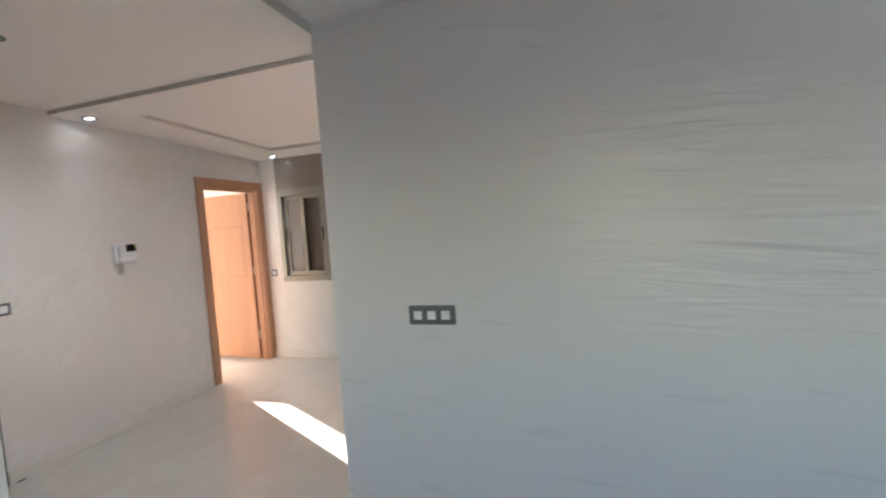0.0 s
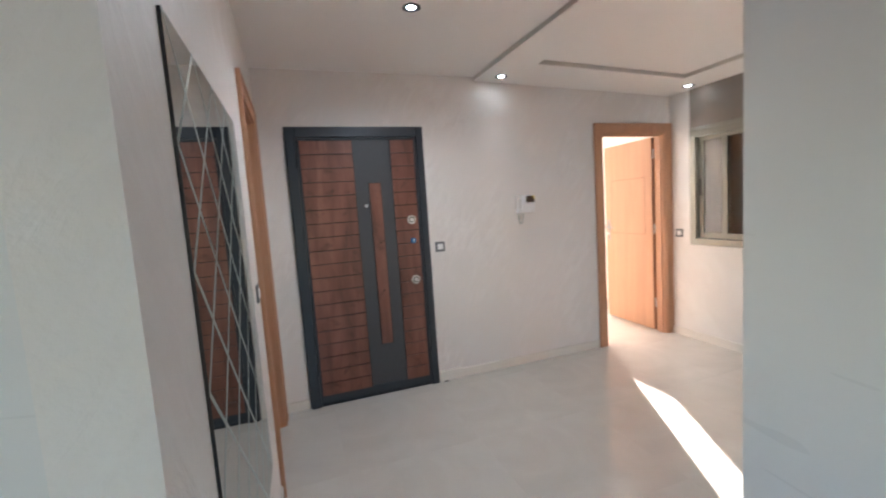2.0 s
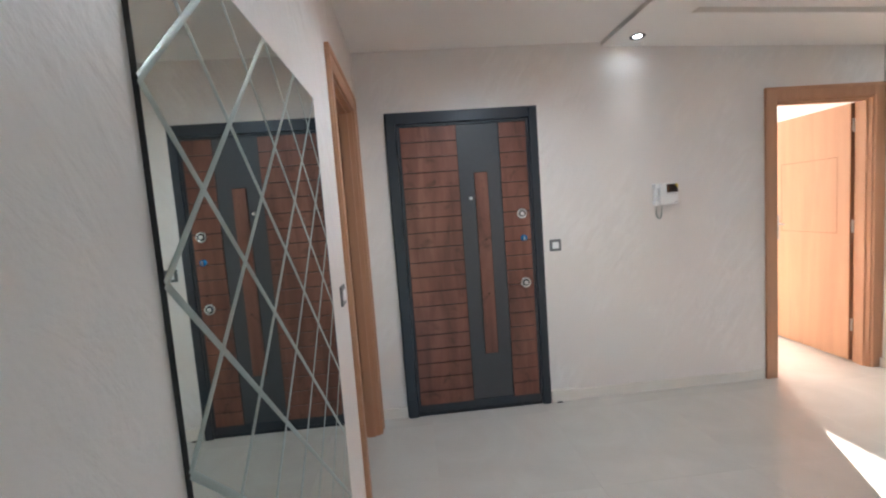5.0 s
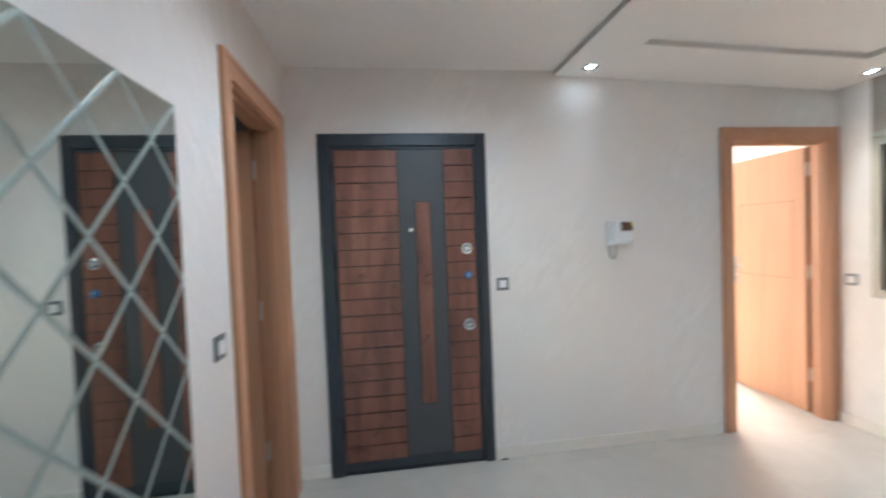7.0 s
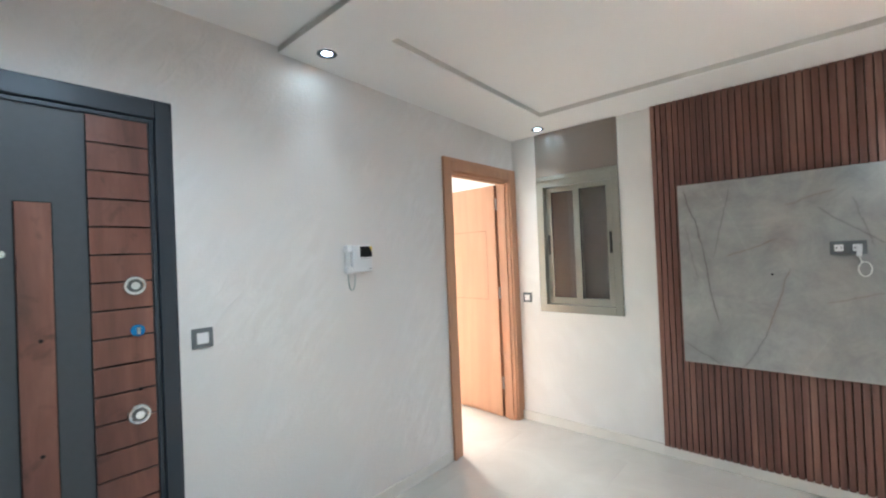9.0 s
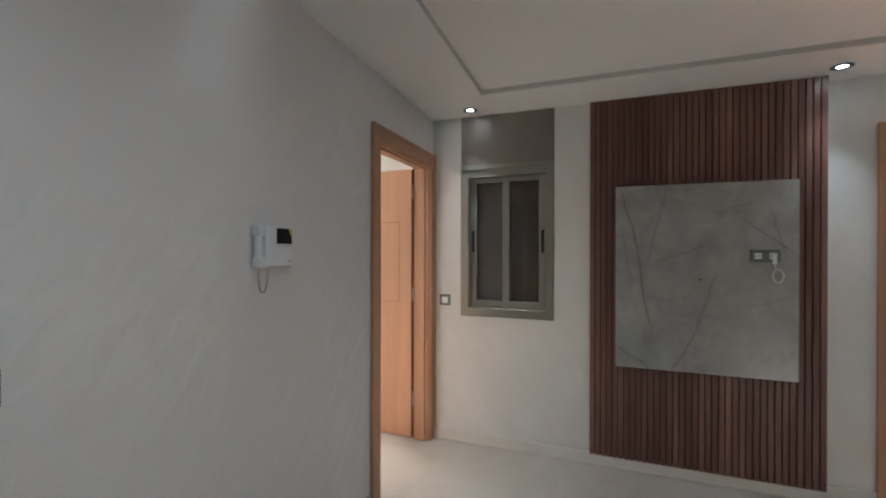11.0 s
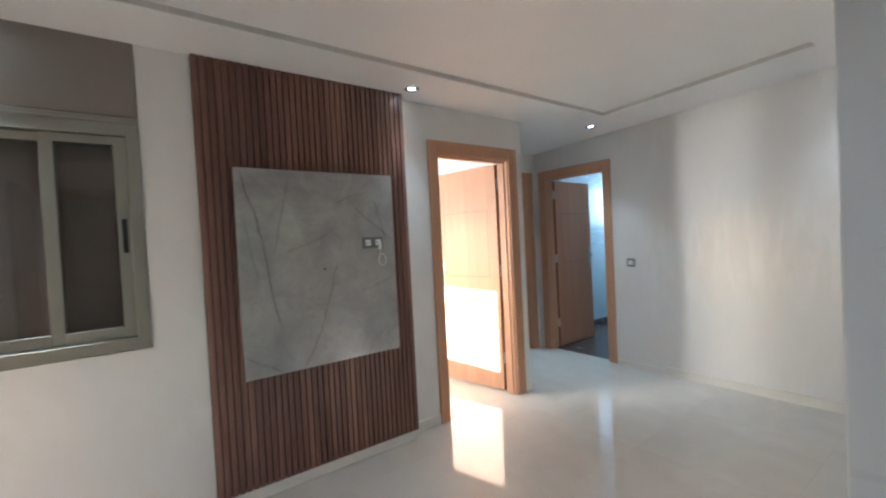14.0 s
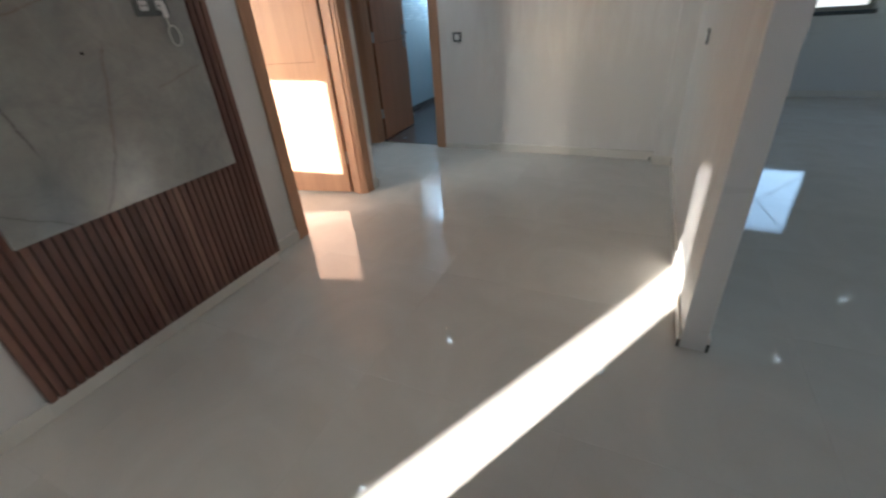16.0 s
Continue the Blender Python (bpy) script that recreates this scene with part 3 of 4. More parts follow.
def interior_door(name, origin, turn, width, swing, label, hinge_left=True, grooves=True, head=HEAD, leaf_mat=M_BEECH):
    """Local frame: the opening runs from x=0 to width at y=0, the hall is at -y, the room at +y (wall T thick)."""
    d = thing(name, label, "door", "wooden interior doors")
    c, th = 0.092, 0.016
    boxes("architrave", M_BEECH, d, (-c + 0.012, -th, 0, 0.012, 0, head + c - 0.012), (width - 0.012, -th, 0, width + c - 0.012, 0, head + c - 0.012), (0.012, -th, head - 0.012, width - 0.012, 0, head + c - 0.012), round_by=0.004)
    boxes("architrave_lip", M_BEECH, d, (-c + 0.012, -th - 0.006, 0, -c + 0.036, -th, head + c - 0.012), (width + c - 0.036, -th - 0.006, 0, width + c - 0.012, -th, head + c - 0.012), (-c + 0.036, -th - 0.006, head + c - 0.036, width + c - 0.036, -th, head + c - 0.012), round_by=0.002)
    boxes("jamb", M_BEECH, d, (0, 0, 0, 0.022, T, head), (width - 0.022, 0, 0, width, T, head), (0.022, 0, head - 0.022, width - 0.022, T, head), round_by=0.002)
    boxes("door_stop", M_BEECH, d, (0.022, 0.03, 0, 0.034, T - 0.042, head - 0.022), (width - 0.034, 0.03, 0, width - 0.022, T - 0.042, head - 0.022), (0.034, 0.03, head - 0.034, width - 0.034, T - 0.042, head - 0.022))
    boxes("rear_architrave", M_BEECH, d, (-c + 0.012, T, 0, 0.012, T + th, head + c - 0.012), (width - 0.012, T, 0, width + c - 0.012, T + th, head + c - 0.012), (0.012, T, head - 0.012, width - 0.012, T + th, head + c - 0.012), round_by=0.003)
    lw = width - 0.05
    leaf = boxes("leaf", leaf_mat, d, (0.0, -0.019, 0.012, lw, 0.019, head - 0.03), round_by=0.002, label="flush beech-veneered leaf")
    boxes("leaf_edge", M_BEECH_DARK, leaf, (-0.003, -0.0185, 0.013, -0.0002, 0.0185, head - 0.031))
    if grooves:
        zs = (0.42, 0.87, 1.02, 1.62)
        for side in (-1, 1):
            yy = side * 0.0192
            for z in zs[2:]:
                boxes("inlay_line", M_BEECH_DARK, leaf, (0.10, yy - 0.0006, z, lw - 0.10, yy + 0.0006, z + 0.004))
            for x in (0.10, lw - 0.104):
                boxes("inlay_line", M_BEECH_DARK, leaf, (x, yy - 0.0006, zs[2] + 0.004, x + 0.004, yy + 0.0006, zs[3]))
    lever(leaf, lw - 0.055, -1), lever(leaf, lw - 0.055, 1)
    bm = bmesh.new()
    add_box(bm, lw - 0.0005, -0.01, 0.95, lw + 0.002, 0.01, 1.15)
    part("lock_face", bm, M_STEEL, leaf)
    for z in (0.25, 1.03, 1.8):
        bm = bmesh.new()
        add_round(bm, (-0.006, 0.0, z), 0.008, 0.10, "z", 14)
        add_box(bm, -0.006, -0.019, z, -0.0005, -0.002, z + 0.10)
        part("hinge", bm, M_STEEL, leaf, "dull steel hinge")
    x = 0.024 if hinge_left else width - 0.024
    a = swing if hinge_left else 180 - swing
    leaf.location = (x, T + 0.012, 0)
    leaf.rotation_euler = (0, 0, radians(a))
    d.matrix_world = Matrix.Translation(origin) @ Matrix.Rotation(radians(turn), 4, "Z")
    return d


# west bedroom: local x runs north, +y runs west
interior_door("door_1", (0, 2.95, 0), 90, 0.785, 93, "open varnished beech door to the bright west bedroom", hinge_left=False)
# north bedroom
interior_door("door_2", (2.703, YN2, 0), 0, 0.770, 79, "open varnished beech door with the sun on its lower half", hinge_left=False)
# end room, opening inwards
interior_door("door_3", (3.965, YC, 0), 0, 0.73, 100, "open varnished beech door to the dim end room")
# tiled room: local x runs south, +y runs east
interior_door("door_4", (XE, 4.60, 0), -90, 0.78, 92, "open varnished beech door to the pale blue tiled room, reddened against its blue light", leaf_mat=M_BEECH_OFFSET)
# south bathroom: local x runs west, +y runs south
interior_door("door_5", (0.93, 0, 0), 180, 0.74, 88, "open varnished beech door beside the mirror", hinge_left=False, head=2.090)

# armoured entrance door: facing east
ED = thing("entrance_door", "closed armoured entrance door with dark grey frame and walnut boards", "door")
y0, y1, zt = 0.192, 1.206, 2.085
boxes("frame", M_FRAME, ED, (-0.11, y0, 0, 0.035, y0 + 0.065, zt), (-0.11, y1 - 0.055, 0, 0.035, y1, zt), (-0.11, y0 + 0.065, zt - 0.07, 0.035, y1 - 0.055, zt), (-0.11, y0 + 0.065, 0, 0.02, y1 - 0.055, 0.022), round_by=0.003)
boxes("frame_return", M_FRAME, ED, (0.0, y0 - 0.010, 0, 0.012, y0, zt + 0.010), (0.0, y1, 0, 0.012, y1 + 0.010, zt + 0.010), (0, y0, zt, 0.012, y1, zt + 0.010))
boxes("leaf", M_LEAFDARK, ED, (-0.04, y0 + 0.068, 0.026, 0.020, y1 - 0.058, zt - 0.073), round_by=0.003)
# unseen panel added to stop daylight leaking round the leaf
boxes("backing_panel", M_LEAFDARK, ED, (-0.118, y0 + 0.001, 0.001, -0.1105, y1 - 0.001, zt - 0.001))
boxes("leaf_rim", M_FRAME, ED, (0.020, y0 + 0.069, 0.028, 0.030, y0 + 0.085, zt - 0.075), (0.020, y1 - 0.075, 0.028, 0.030, y1 - 0.059, zt - 0.075), (0.020, y0 + 0.085, zt - 0.090, 0.030, y1 - 0.075, zt - 0.075), (0.020, y0 + 0.085, 0.028, 0.030, y1 - 0.075, 0.088), round_by=0.002)
boxes("centre_strip", M_BOARD, ED, (0.0205, 0.759, 0.413, 0.030, 0.847, 1.669), round_by=0.0015, label="narrow vertical walnut strip")
boxes("strip_shadow_gap", M_HOLE, ED, (0.0202, 0.755, 0.409, 0.0210, 0.851, 1.673))
for pitch_i in range(19):
    z = 0.082 + pitch_i * 0.1008
    for ya, yb in ((y0 + 0.087, 0.652), (0.944, y1 - 0.080)):
        bm = bmesh.new()
        add_box(bm, 0.0205, ya, z, 0.030, yb, z + 0.0943)
        part("board", bm, M_BOARD, ED)
boxes("board_backing", M_HOLE, ED, (0.0202, y0 + 0.083, 0.080, 0.0212, 0.656, 2.000), (0.0202, 0.940, 0.080, 0.0212, y1 - 0.076, 2.000))


def rosette(name, y, z, r, label):
    bm = bmesh.new()
    add_ring(bm, (0.030, y, z), r * 0.66, r, 0.008, "x")
    ob = part(name, bm, M_CHROME, ED, label)
    bm = bmesh.new()
    add_round(bm, (0.030, y, z), r * 0.66, 0.004, "x", 24)
    part("rosette_core", bm, M_DARKSTEEL, ob)
    bm = bmesh.new()
    add_round(bm, (0.034, y, z), r * 0.38, 0.007, "x", 16)
    part("rosette_hub", bm, M_CHROME, ob)


rosette("upper_rosette", 1.071, 1.372, 0.037, "round chrome lock rosette")
rosette("lower_rosette", 1.072, 0.892, 0.038, "round chrome handle rosette without a handle")
bm = bmesh.new()
add_round(bm, (0.030, 1.074, 1.205), 0.022, 0.012, "x", 24)
part("thumb_turn", bm, M_BLUEFILM, ED, "lock disc under blue protective film")
boxes("turn_grip", M_CHROME, ED, (0.042, 1.068, 1.192, 0.056, 1.080, 1.218), round_by=0.002)
bm = bmesh.new()
add_ring(bm, (0.020, 0.726, 1.500), 0.006, 0.014, 0.006, "x", 20)
add_round(bm, (0.020, 0.726, 1.500), 0.006, 0.003, "x", 14)
part("peephole", bm, M_CHROME, ED)
for y, z in ((0.812, 1.212), (0.808, 0.836), (1.078, 0.985)):
    bm = bmesh.new()
    add_round(bm, (0.030, y, z), 0.0065, 0.0015, "x", 14)
    part("screw_hole", bm, M_HOLE, ED)
for z in (0.25, 1.28, 1.80):
    bm = bmesh.new()
    add_round(bm, (0.041, y0 + 0.066, z), 0.009, 0.11, "z", 14)
    part("hinge", bm, M_FRAME, ED, "dark barrel hinge")

# ---- window with shutter box on the north wall ----
W = thing("window_1", "closed champagne aluminium sliding window below a brown shutter box", "window")
x0, x1, z0, z1 = 0.222, 0.888, 0.932, 2.03
yf = YN - 0.012
boxes("window_frame", M_ALU, W, (x0, yf, z0, x0 + 0.062, YN + 0.07, z1), (x1 - 0.053, yf, z0, x1, YN + 0.07, z1), (x0 + 0.055, yf, z0, x1 - 0.05, YN + 0.07, z0 + 0.062), (x0 + 0.055, yf, z1 - 0.087, x1 - 0.05, YN + 0.07, z1), round_by=0.004)
boxes("frame_lip", M_ALU, W, (x0 + 0.010, yf - 0.008, z1 - 0.032, x1 - 0.010, yf, z1 - 0.022), (x0 + 0.055, yf - 0.005, z1 - 0.090, x1 - 0.05, yf, z1 - 0.084), round_by=0.002)
boxes("shutter_box", M_BOX, W, (x0, YN - 0.004, z1 + 0.002, x1, YN + 0.10, 2.394), round_by=0.003, label="glossy brown shutter box")
for sx0, sx1, yy in ((x0 + 0.060, 0.584, YN + 0.034), (0.530, x1 - 0.052, YN + 0.008)):
    za, zb = z0 + 0.064, z1 - 0.089
    s = boxes("sash", M_ALU, W, (sx0, yy, za, sx0 + 0.05, yy + 0.022, zb), (sx1 - 0.05, yy, za, sx1, yy + 0.022, zb), (sx0 + 0.05, yy, za, sx1 - 0.05, yy + 0.022, za + 0.052), (sx0 + 0.05, yy, zb - 0.04, sx1 - 0.05, yy + 0.022, zb), round_by=0.002)
    pane = boxes("pane", M_GLASS, s, (sx0 + 0.045, yy + 0.009, za + 0.045, sx1 - 0.045, yy + 0.013, zb - 0.035))
    boxes("gasket", M_BLACK, s, (sx0 + 0.05, yy + 0.004, za + 0.05, sx0 + 0.054, yy + 0.016, zb - 0.04), (sx1 - 0.054, yy + 0.004, za + 0.05, sx1 - 0.05, yy + 0.016, zb - 0.04), (sx0 + 0.054, yy + 0.004, za + 0.05, sx1 - 0.054, yy + 0.016, za + 0.054), (sx0 + 0.054, yy + 0.004, zb - 0.044, sx1 - 0.054, yy + 0.016, zb - 0.04))
    hx = sx0 + 0.014 if sx0 < 0.4 else sx1 - 0.034
    boxes("pull_handle", M_BLACK, s, (hx, yy - 0.010, 1.395, hx + 0.020, yy, 1.555), round_by=0.004, label="black recessed pull")
# added sheet, out of view, keeps outside light from the slat gaps
boxes("housing", M_FELT, W, (x0 - 0.01, YN + 0.108, z0 - 0.02, x1 + 0.01, YN + 0.118, 2.42), label="unseen dark sheet added behind the lowered shutter to block light")
SHUT = thing("roller_shutter", "lowered brown roller shutter behind the window", "roller shutter")
for k in range(27):
    bm = bmesh.new()
    add_box(bm, x0 + 0.03, YN + 0.085, z0 + 0.03 + k * 0.039, x1 - 0.03, YN + 0.097, z0 + 0.03 + k * 0.039 + 0.0385)
    part("shutter_slat", bm, M_SHUTTER, SHUT)
boxes("shutter_rail", M_ALU, SHUT, (x0 + 0.015, YN + 0.080, z0, x0 + 0.032, YN + 0.105, z1))
boxes("shutter_rail", M_ALU, SHUT, (x1 - 0.032, YN + 0.080, z0, x1 - 0.015, YN + 0.105, z1))

# ---- slatted walnut panel, marble slab ----
PANEL = thing("slatted_wall_panel", "dark walnut slatted wall panel reaching to the ceiling", "wall panel")
px0, px1, pz0, pz1 = 1.12, 2.372, 0.072, H_LOW - 0.002
boxes("backing", M_FELT, PANEL, (px0 + 0.002, YN - 0.010, pz0, px1 - 0.002, YN, pz1))
N_SLAT = 36
for k in range(N_SLAT):
    p = (px1 - px0) / N_SLAT
    xa = px0 + k * p + 0.0034
    bm = bmesh.new()
    add_box(bm, xa, YN - 0.026, pz0, xa + p - 0.0068, YN - 0.010, pz1)
    part("slat", bm, M_WALNUT, PANEL)
SLAB = thing("marble_slab", "grey veined polished marble slab mounted on the slatted panel", "marble panel")
boxes("slab", M_MARBLE, SLAB, (1.278, YN - 0.066, 0.678, 2.228, YN - 0.046, 1.818), round_by=0.002)
boxes("slab_batten", M_FELT, SLAB, (1.40, YN - 0.046, 0.80, 1.48, YN - 0.026, 1.70), (2.02, YN - 0.046, 0.80, 2.10, YN - 0.026, 1.70))
bm = bmesh.new()
add_round(bm, (1.748, YN - 0.0675, 1.243), 0.006, 0.0015, "y", 14)
part("drill_hole", bm, M_HOLE, SLAB)

# ---- switches and sockets ----


def plate(name, label, category, origin, turn, modules, kind="switch", size=0.082, group="wall plates"):
    """Local: x along the wall, z up, the room at -y."""
    d = thing(name, label, category, group)
    w = size + 0.071 * (modules - 1)
    t = 0.009
    m = 0.0255 if modules == 3 else 0.018
    bm = bmesh.new()
    add_box(bm, -w / 2, -t, -size / 2, w / 2, 0, size / 2)
    bevel(bm, 0.003, 2)
    part("cover_frame", bm, M_SWGREY, d)
    for k in range(modules):
        cx = -w / 2 + size / 2 + 0.071 * k
        r = size / 2 - m
        rk = boxes("rocker" if kind == "switch" else "insert", M_WHITE, d, (cx - r, -t - 0.004, -r, cx + r, -t, r), round_by=0.002, label="white rocker" if kind == "switch" else "white socket insert")
        if kind == "socket":
            bm = bmesh.new()
            for sx in (-0.0095, 0.0095):
                add_round(bm, (cx + sx, -t - 0.0052, 0), 0.0035, 0.0016, "y", 12)
            part("contact_hole", bm, M_HOLE, rk)
    d.matrix_world = Matrix.Translation(origin) @ Matrix.Rotation(radians(turn), 4, "Z")
    return d


plate("light_switch", "grey framed single light switch beside the entrance door", "light switch", (0, 1.303, 1.132), 90, 1)
plate("light_switch", "grey framed single light switch beside the window", "light switch", (0.098, YN, 1.04), 0, 1)
plate("light_switch", "grey framed single light switch beside the mirror", "light switch", (1.14, 0, 1.11), 180, 1)
plate("light_switch", "grey framed single light switch on the bright east wall", "light switch", (XE, 3.555, 1.055), -90, 1)
plate("light_switch", "grey framed single switch on the partition", "light switch", (3.9, PY1, 1.05), 180, 1)
plate("triple_light_switch", "dark grey framed triple light switch on the combed stucco", "light switch", (2.888, PY0, 1.056), 0, 3, size=0.094)
plate("double_socket", "grey framed double socket on the marble slab", "socket", (2.068, YN - 0.066, 1.385), 0, 2, kind="socket", size=0.072)

plate("double_socket", "grey framed double socket on the pale blue tiles", "socket", (7.10, 4.98, 1.50), 0, 2, kind="socket", size=0.072)

CAB = thing("antenna_cable", "coiled white cable hanging from the socket on the marble", "cable")
boxes("plug", M_WHITE, CAB, (2.098, YN - 0.092, 1.340, 2.118, YN - 0.079, 1.392), round_by=0.003)
loop = [(2.108, YN - 0.085, 1.345), (2.110, YN - 0.080, 1.325), (2.118, YN - 0.075, 1.31)]
for k in range(34):
    a = radians(110 - k * 33)
    loop.append((2.128 + 0.026 * math.cos(a) * (1 + 0.05 * math.sin(k)), YN - 0.073 - 0.002 * math.sin(k * 1.7), 1.272 + 0.040 * math.sin(a)))
tube("coil", loop, 0.0028, M_CABLE, CAB)

# ---- video intercom on the west wall ----
IC = thing("video_intercom", "white video intercom with handset, small dark screen and coiled cord", "intercom")
boxes("body", M_WHITE, IC, (0, 2.056, 1.360, 0.045, 2.190, 1.508), round_by=0.006)
boxes("screen", M_SCREEN, IC, (0.045, 2.104, 1.442, 0.0465, 2.186, 1.502), round_by=0.0005)
bm = bmesh.new()
vs = [bm.verts.new((0.0472, y, z)) for y, z in ((2.166, 1.502), (2.186, 1.502), (2.186, 1.468))]
vs2 = [bm.verts.new((0.0466, v.co.y, v.co.z)) for v in vs]
bm.faces.new(vs), bm.faces.new(vs2[::-1])
for i in range(3):
    bm.faces.new((vs[i], vs2[i], vs2[(i + 1) % 3], vs[(i + 1) % 3]))
part("film_corner", bm, M_YELLOW, IC, "peeling yellow film corner")
for k in range(4):
    boxes("button", M_SWGREY, IC, (0.045, 2.110 + k * 0.019, 1.4315, 0.0465, 2.117 + k * 0.019, 1.4345))
boxes("label_bar", M_BLACK, IC, (0.045, 2.164, 1.374, 0.0458, 2.181, 1.377))
hs = boxes("handset", M_WHITE, IC, (0.006, 2.020, 1.354, 0.046, 2.053, 1.392), (0.012, 2.024, 1.387, 0.032, 2.050, 1.475), (0.006, 2.020, 1.470, 0.046, 2.053, 1.510), round_by=0.006)
cord = []
for k in range(150):
    u = k / 149
    a = math.pi * u
    cy, cz = 2.056 - 0.022 * math.cos(a), 1.350 - 0.088 * math.sin(a) ** 0.7 if 0 < u < 1 else 1.350
    cord.append((0.025 + 0.004 * math.cos(k * 1.6), cy + 0.004 * math.sin(k * 1.6), cz))
tube("cord", cord, 0.0018, M_CORD, IC)

# ---- mirror with bevelled diamond lattice ----
MR = thing("wall_mirror", "large wall mirror with a diamond lattice of frosted bevels", "mirror")
mx0, mx1, mz0, mz1 = 1.371, 2.350, 0.398, 1.838
boxes("mirror_glass", M_MIRROR, MR, (mx0, 0.002, mz0, mx1, 0.007, mz1))
boxes("mirror_edge", M_BLACK, MR, (mx1, 0.0, mz0, mx1 + 0.001, 0.007, mz1), (mx0 - 0.001, 0.0, mz0, mx0, 0.007, mz1), (mx0, 0.0, mz1, mx1, 0.007, mz1 + 0.001), (mx0, 0.0, mz0 - 0.001, mx1, 0.007, mz0))
boxes("mirror_back", M_FELT, MR, (mx0, 0.0, mz0, mx1, 0.002, mz1))
STEP = (mx1 - mx0) / 4
ROWS_M = 6
STEPZ = (mz1 - mz0) / ROWS_M


def strip(xa, za, xb, zb):
    """A bevelled strip from one border point to another."""
    bm = bmesh.new()
    dx, dz = xb - xa, zb - za
    n = Vector((-dz, 0, dx)).normalized() * 0.006
    pts = []
    for x, z in ((xa, za), (xb, zb)):
        pts.append([bm.verts.new((x + n.x * s, y, z + n.z * s)) for s, y in ((-1, 0.0072), (-0.35, 0.0082), (0.35, 0.0082), (1, 0.0072))])
    for i in range(3):
        bm.faces.new((pts[0][i], pts[1][i], pts[1][i + 1], pts[0][i + 1]))
    bm.faces.new((pts[0][3], pts[1][3], pts[1][0], pts[0][0]))
    part("bevel_strip", bm, M_GROOVE, MR)


for s in (-1, 1):
    for k in range(-ROWS_M + 1, 4):
        # lattice lines step one column for each row, clipped to the glass
        pts = []
        for i in range(ROWS_M + 1):
            col = k + i
            if 0 <= col <= 4:
                xx = mx0 + col * STEP if s > 0 else mx1 - col * STEP
                pts.append((xx, mz1 - i * STEPZ))
        if len(pts) > 1:
            strip(*pts[0], *pts[-1])

# ---- recessed spots ----


def downlight(x, y, z, power, beam, label="round recessed LED downlight, lit cold white", on=True):
    d = thing("downlight", label, "downlight", "ceiling downlights")
    bm = bmesh.new()
    add_ring(bm, (0, 0, -0.006), 0.025, 0.049, 0.006, "z", 32)
    part("trim_ring", bm, M_RINGDARK, d, "dark chrome trim ring")
    bm = bmesh.new()
    add_round(bm, (0, 0, -0.0025), 0.0245, 0.002, "z", 28)
    part("lens", bm, M_LED, d)
    d.location = (x, y, z)
    if power:
        spot_light(x, y, z, power, beam)


for x, y, z, power, beam in ((0.17, 1.855, low(1.855), 0.3, 70), (0.335, 3.655, low(3.655), 2.0, 58), (2.38, 3.66, low(3.66), 2.4, 66), (4.42, 3.68, low(3.68), 4, 70), (4.58, 1.88, low(1.88), 1.6, 80),
                             (1.06, 0.875, H_HALL, 4.0, 165), (4.62, 1.15, H_SALON, 0.4, 60), (5.59, 0.0, H_SALON, 1.0, 60), (6.7, 1.2, H_SALON, 1.0, 60),
                             (7.19, -1.04, H_SALON, 1.0, 60), (4.25, 6.2, H_HALL, 1.2, 60)):
    downlight(x, y, z, power, beam)

chip = thing("door_stop_chip", "small dark rubber stop at the foot of the skirting", "door stop")
boxes("rubber", M_BLACK, chip, (0.0285, 1.250, 0.0, 0.040, 1.292, 0.008), round_by=0.002)

# ---- windows of the rooms ----


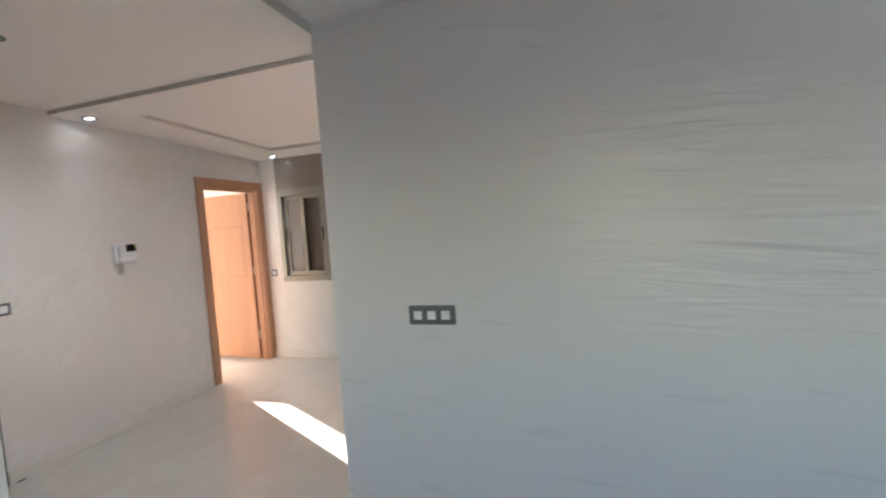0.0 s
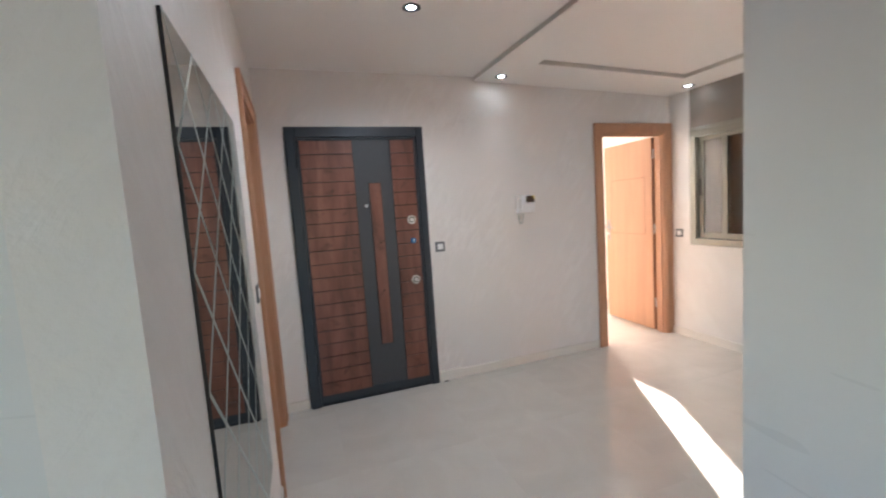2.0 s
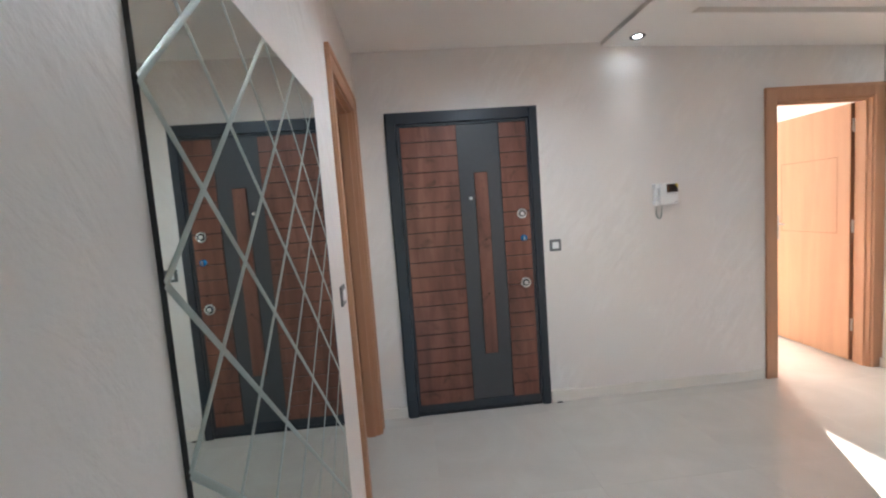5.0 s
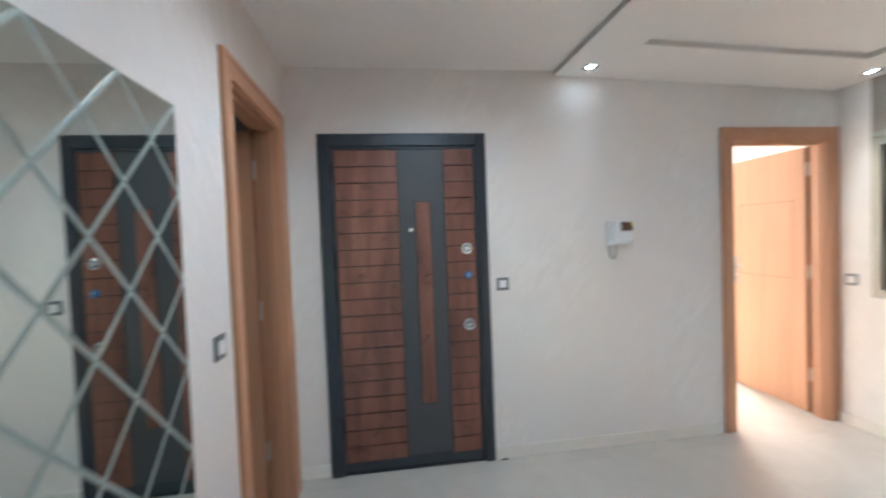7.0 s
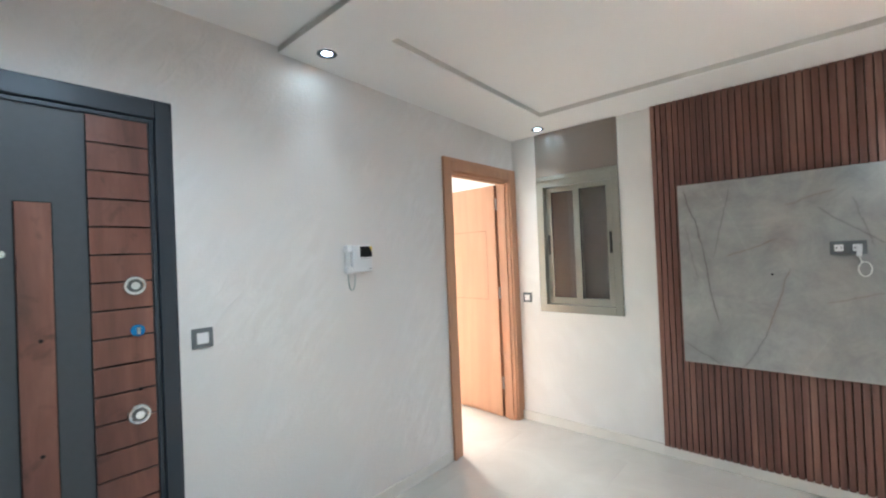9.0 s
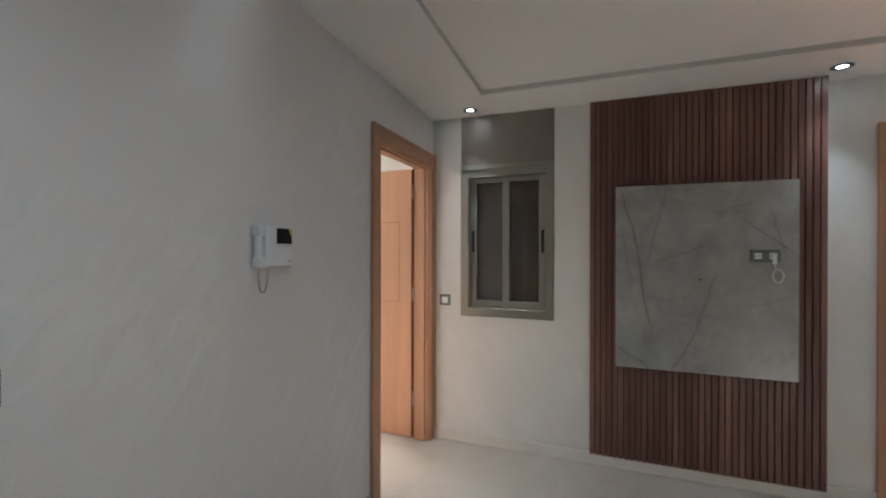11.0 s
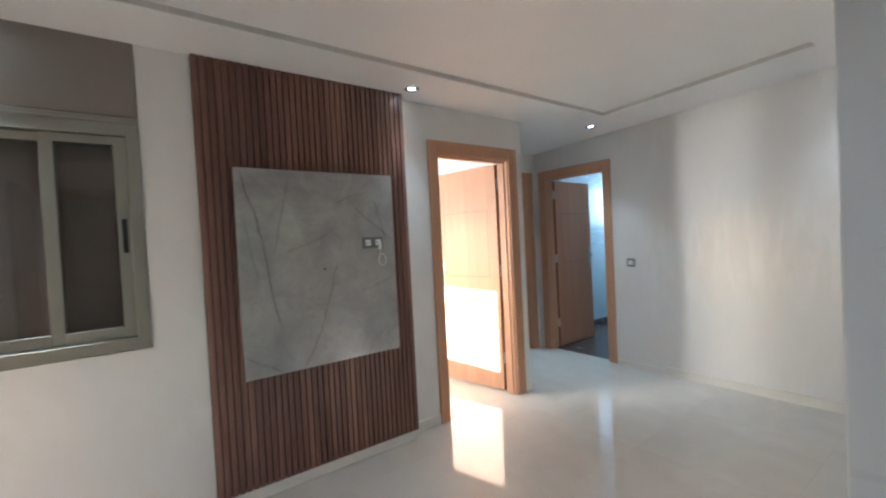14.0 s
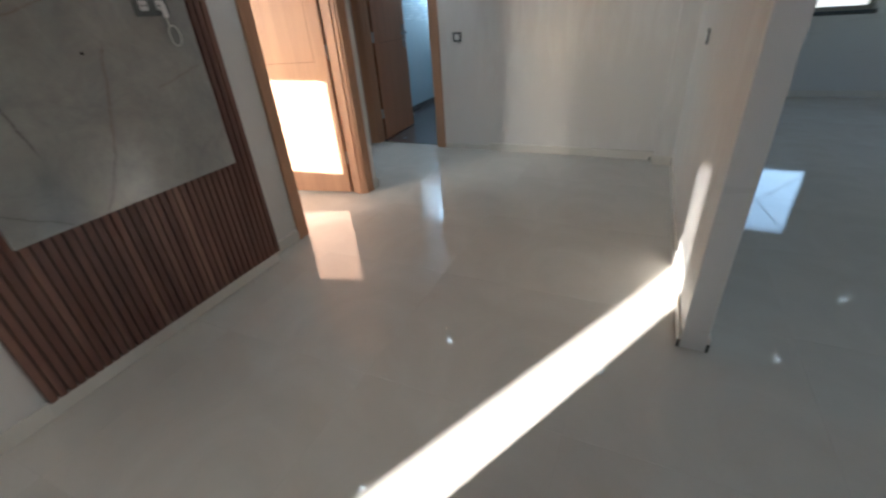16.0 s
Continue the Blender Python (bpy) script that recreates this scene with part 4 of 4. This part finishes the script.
def far_window(name, label, box, axis):
    w = thing(name, label, "window", "bedroom windows")
    a0, a1, b, z0, z1 = box
    def bx(p0, p1, q0, q1, za, zb):
        return (p0, q0, za, p1, q1, zb) if axis == "x" else (q0, p0, za, q1, p1, zb)
    f = 0.045
    boxes("window_frame", M_ALU, w, bx(a0, a0 + f, b, b + 0.06, z0, z1), bx(a1 - f, a1, b, b + 0.06, z0, z1), bx(a0 + f, a1 - f, b, b + 0.06, z0, z0 + f), bx(a0 + f, a1 - f, b, b + 0.06, z1 - f, z1), round_by=0.003)
    return w


far_window("window_2", "open aluminium bedroom window", (-3.45, -2.14, 4.32, 0.83, 2.36), "x")
# unseen bars, added to dim and stripe the sun on the partition
GR = thing("sun_dimming_bars", "unseen vertical bars added in the upper bedroom window to dim the sun patch", "window grille")
for k in range(12):
    boxes("bar", M_ALU, GR, (-3.38 + k * 0.1, 4.335, 1.57, -3.322 + k * 0.1, 4.347, 2.315))
boxes("cross_rail", M_ALU, GR, (-3.405, 4.334, 1.55, -2.185, 4.348, 1.57))
far_window("window_3", "open aluminium bedroom window", (5.54, 6.75, 0.44, 0.90, 1.72), "y")
w4 = far_window("window_4", "salon window with a dark sill and taped panes", (-0.35, 0.62, 7.83, 0.96, 2.02), "y")
boxes("window_sill", M_LEAFDARK, w4, (7.77, -0.38, 0.915, 7.83, 0.65, 0.96), round_by=0.004)
for za, zb in ((1.05, 1.93), (1.93, 1.05)):
    tube("tape", [(7.845, -0.30, za), (7.845, 0.13, (za + zb) / 2), (7.845, 0.57, zb)], 0.006, M_BLACK, w4, "thin dark tape across the pane")
# unseen window, added to go with the salon's south fill lamp
far_window("window_5", "unseen salon window added for the fill lamp", (3.6, 5.6, -3.10, 0.93, 2.1), "x")

# ---- polished floor tiles ----
TILE = 0.80
GAP = 0.0004


def tile_mesh():
    bm = bmesh.new()
    add_box(bm, GAP, GAP, -0.0016, TILE - GAP, TILE - GAP, 0.0)
    return mesh_of("tile", bm, M_FLOOR)


TM = tile_mesh()
random.seed(4)
for i in range(-7, 10):
    for j in range(-4, 9):
        x, y = i * TILE + 0.15, j * TILE + 0.35
        cx, cy = x + TILE / 2, y + TILE / 2
        inside = (-5.1 < cx < 0 and 1.4 < cy < 4.8) or (-0.8 < cx < 5.2 and -3.2 < cy < 4.9) or (4.8 < cx < 8.3 and -3.3 < cy < 1.9) or (0 < cx < 3.7 and 3.6 < cy < 7.4)
        if not inside:
            continue
        t = new("tile", TM)
        t.location = (x, y, 0)
        t.parent = sub
# the dark-floored rooms sit a hair above
dark.location.z = 0.004
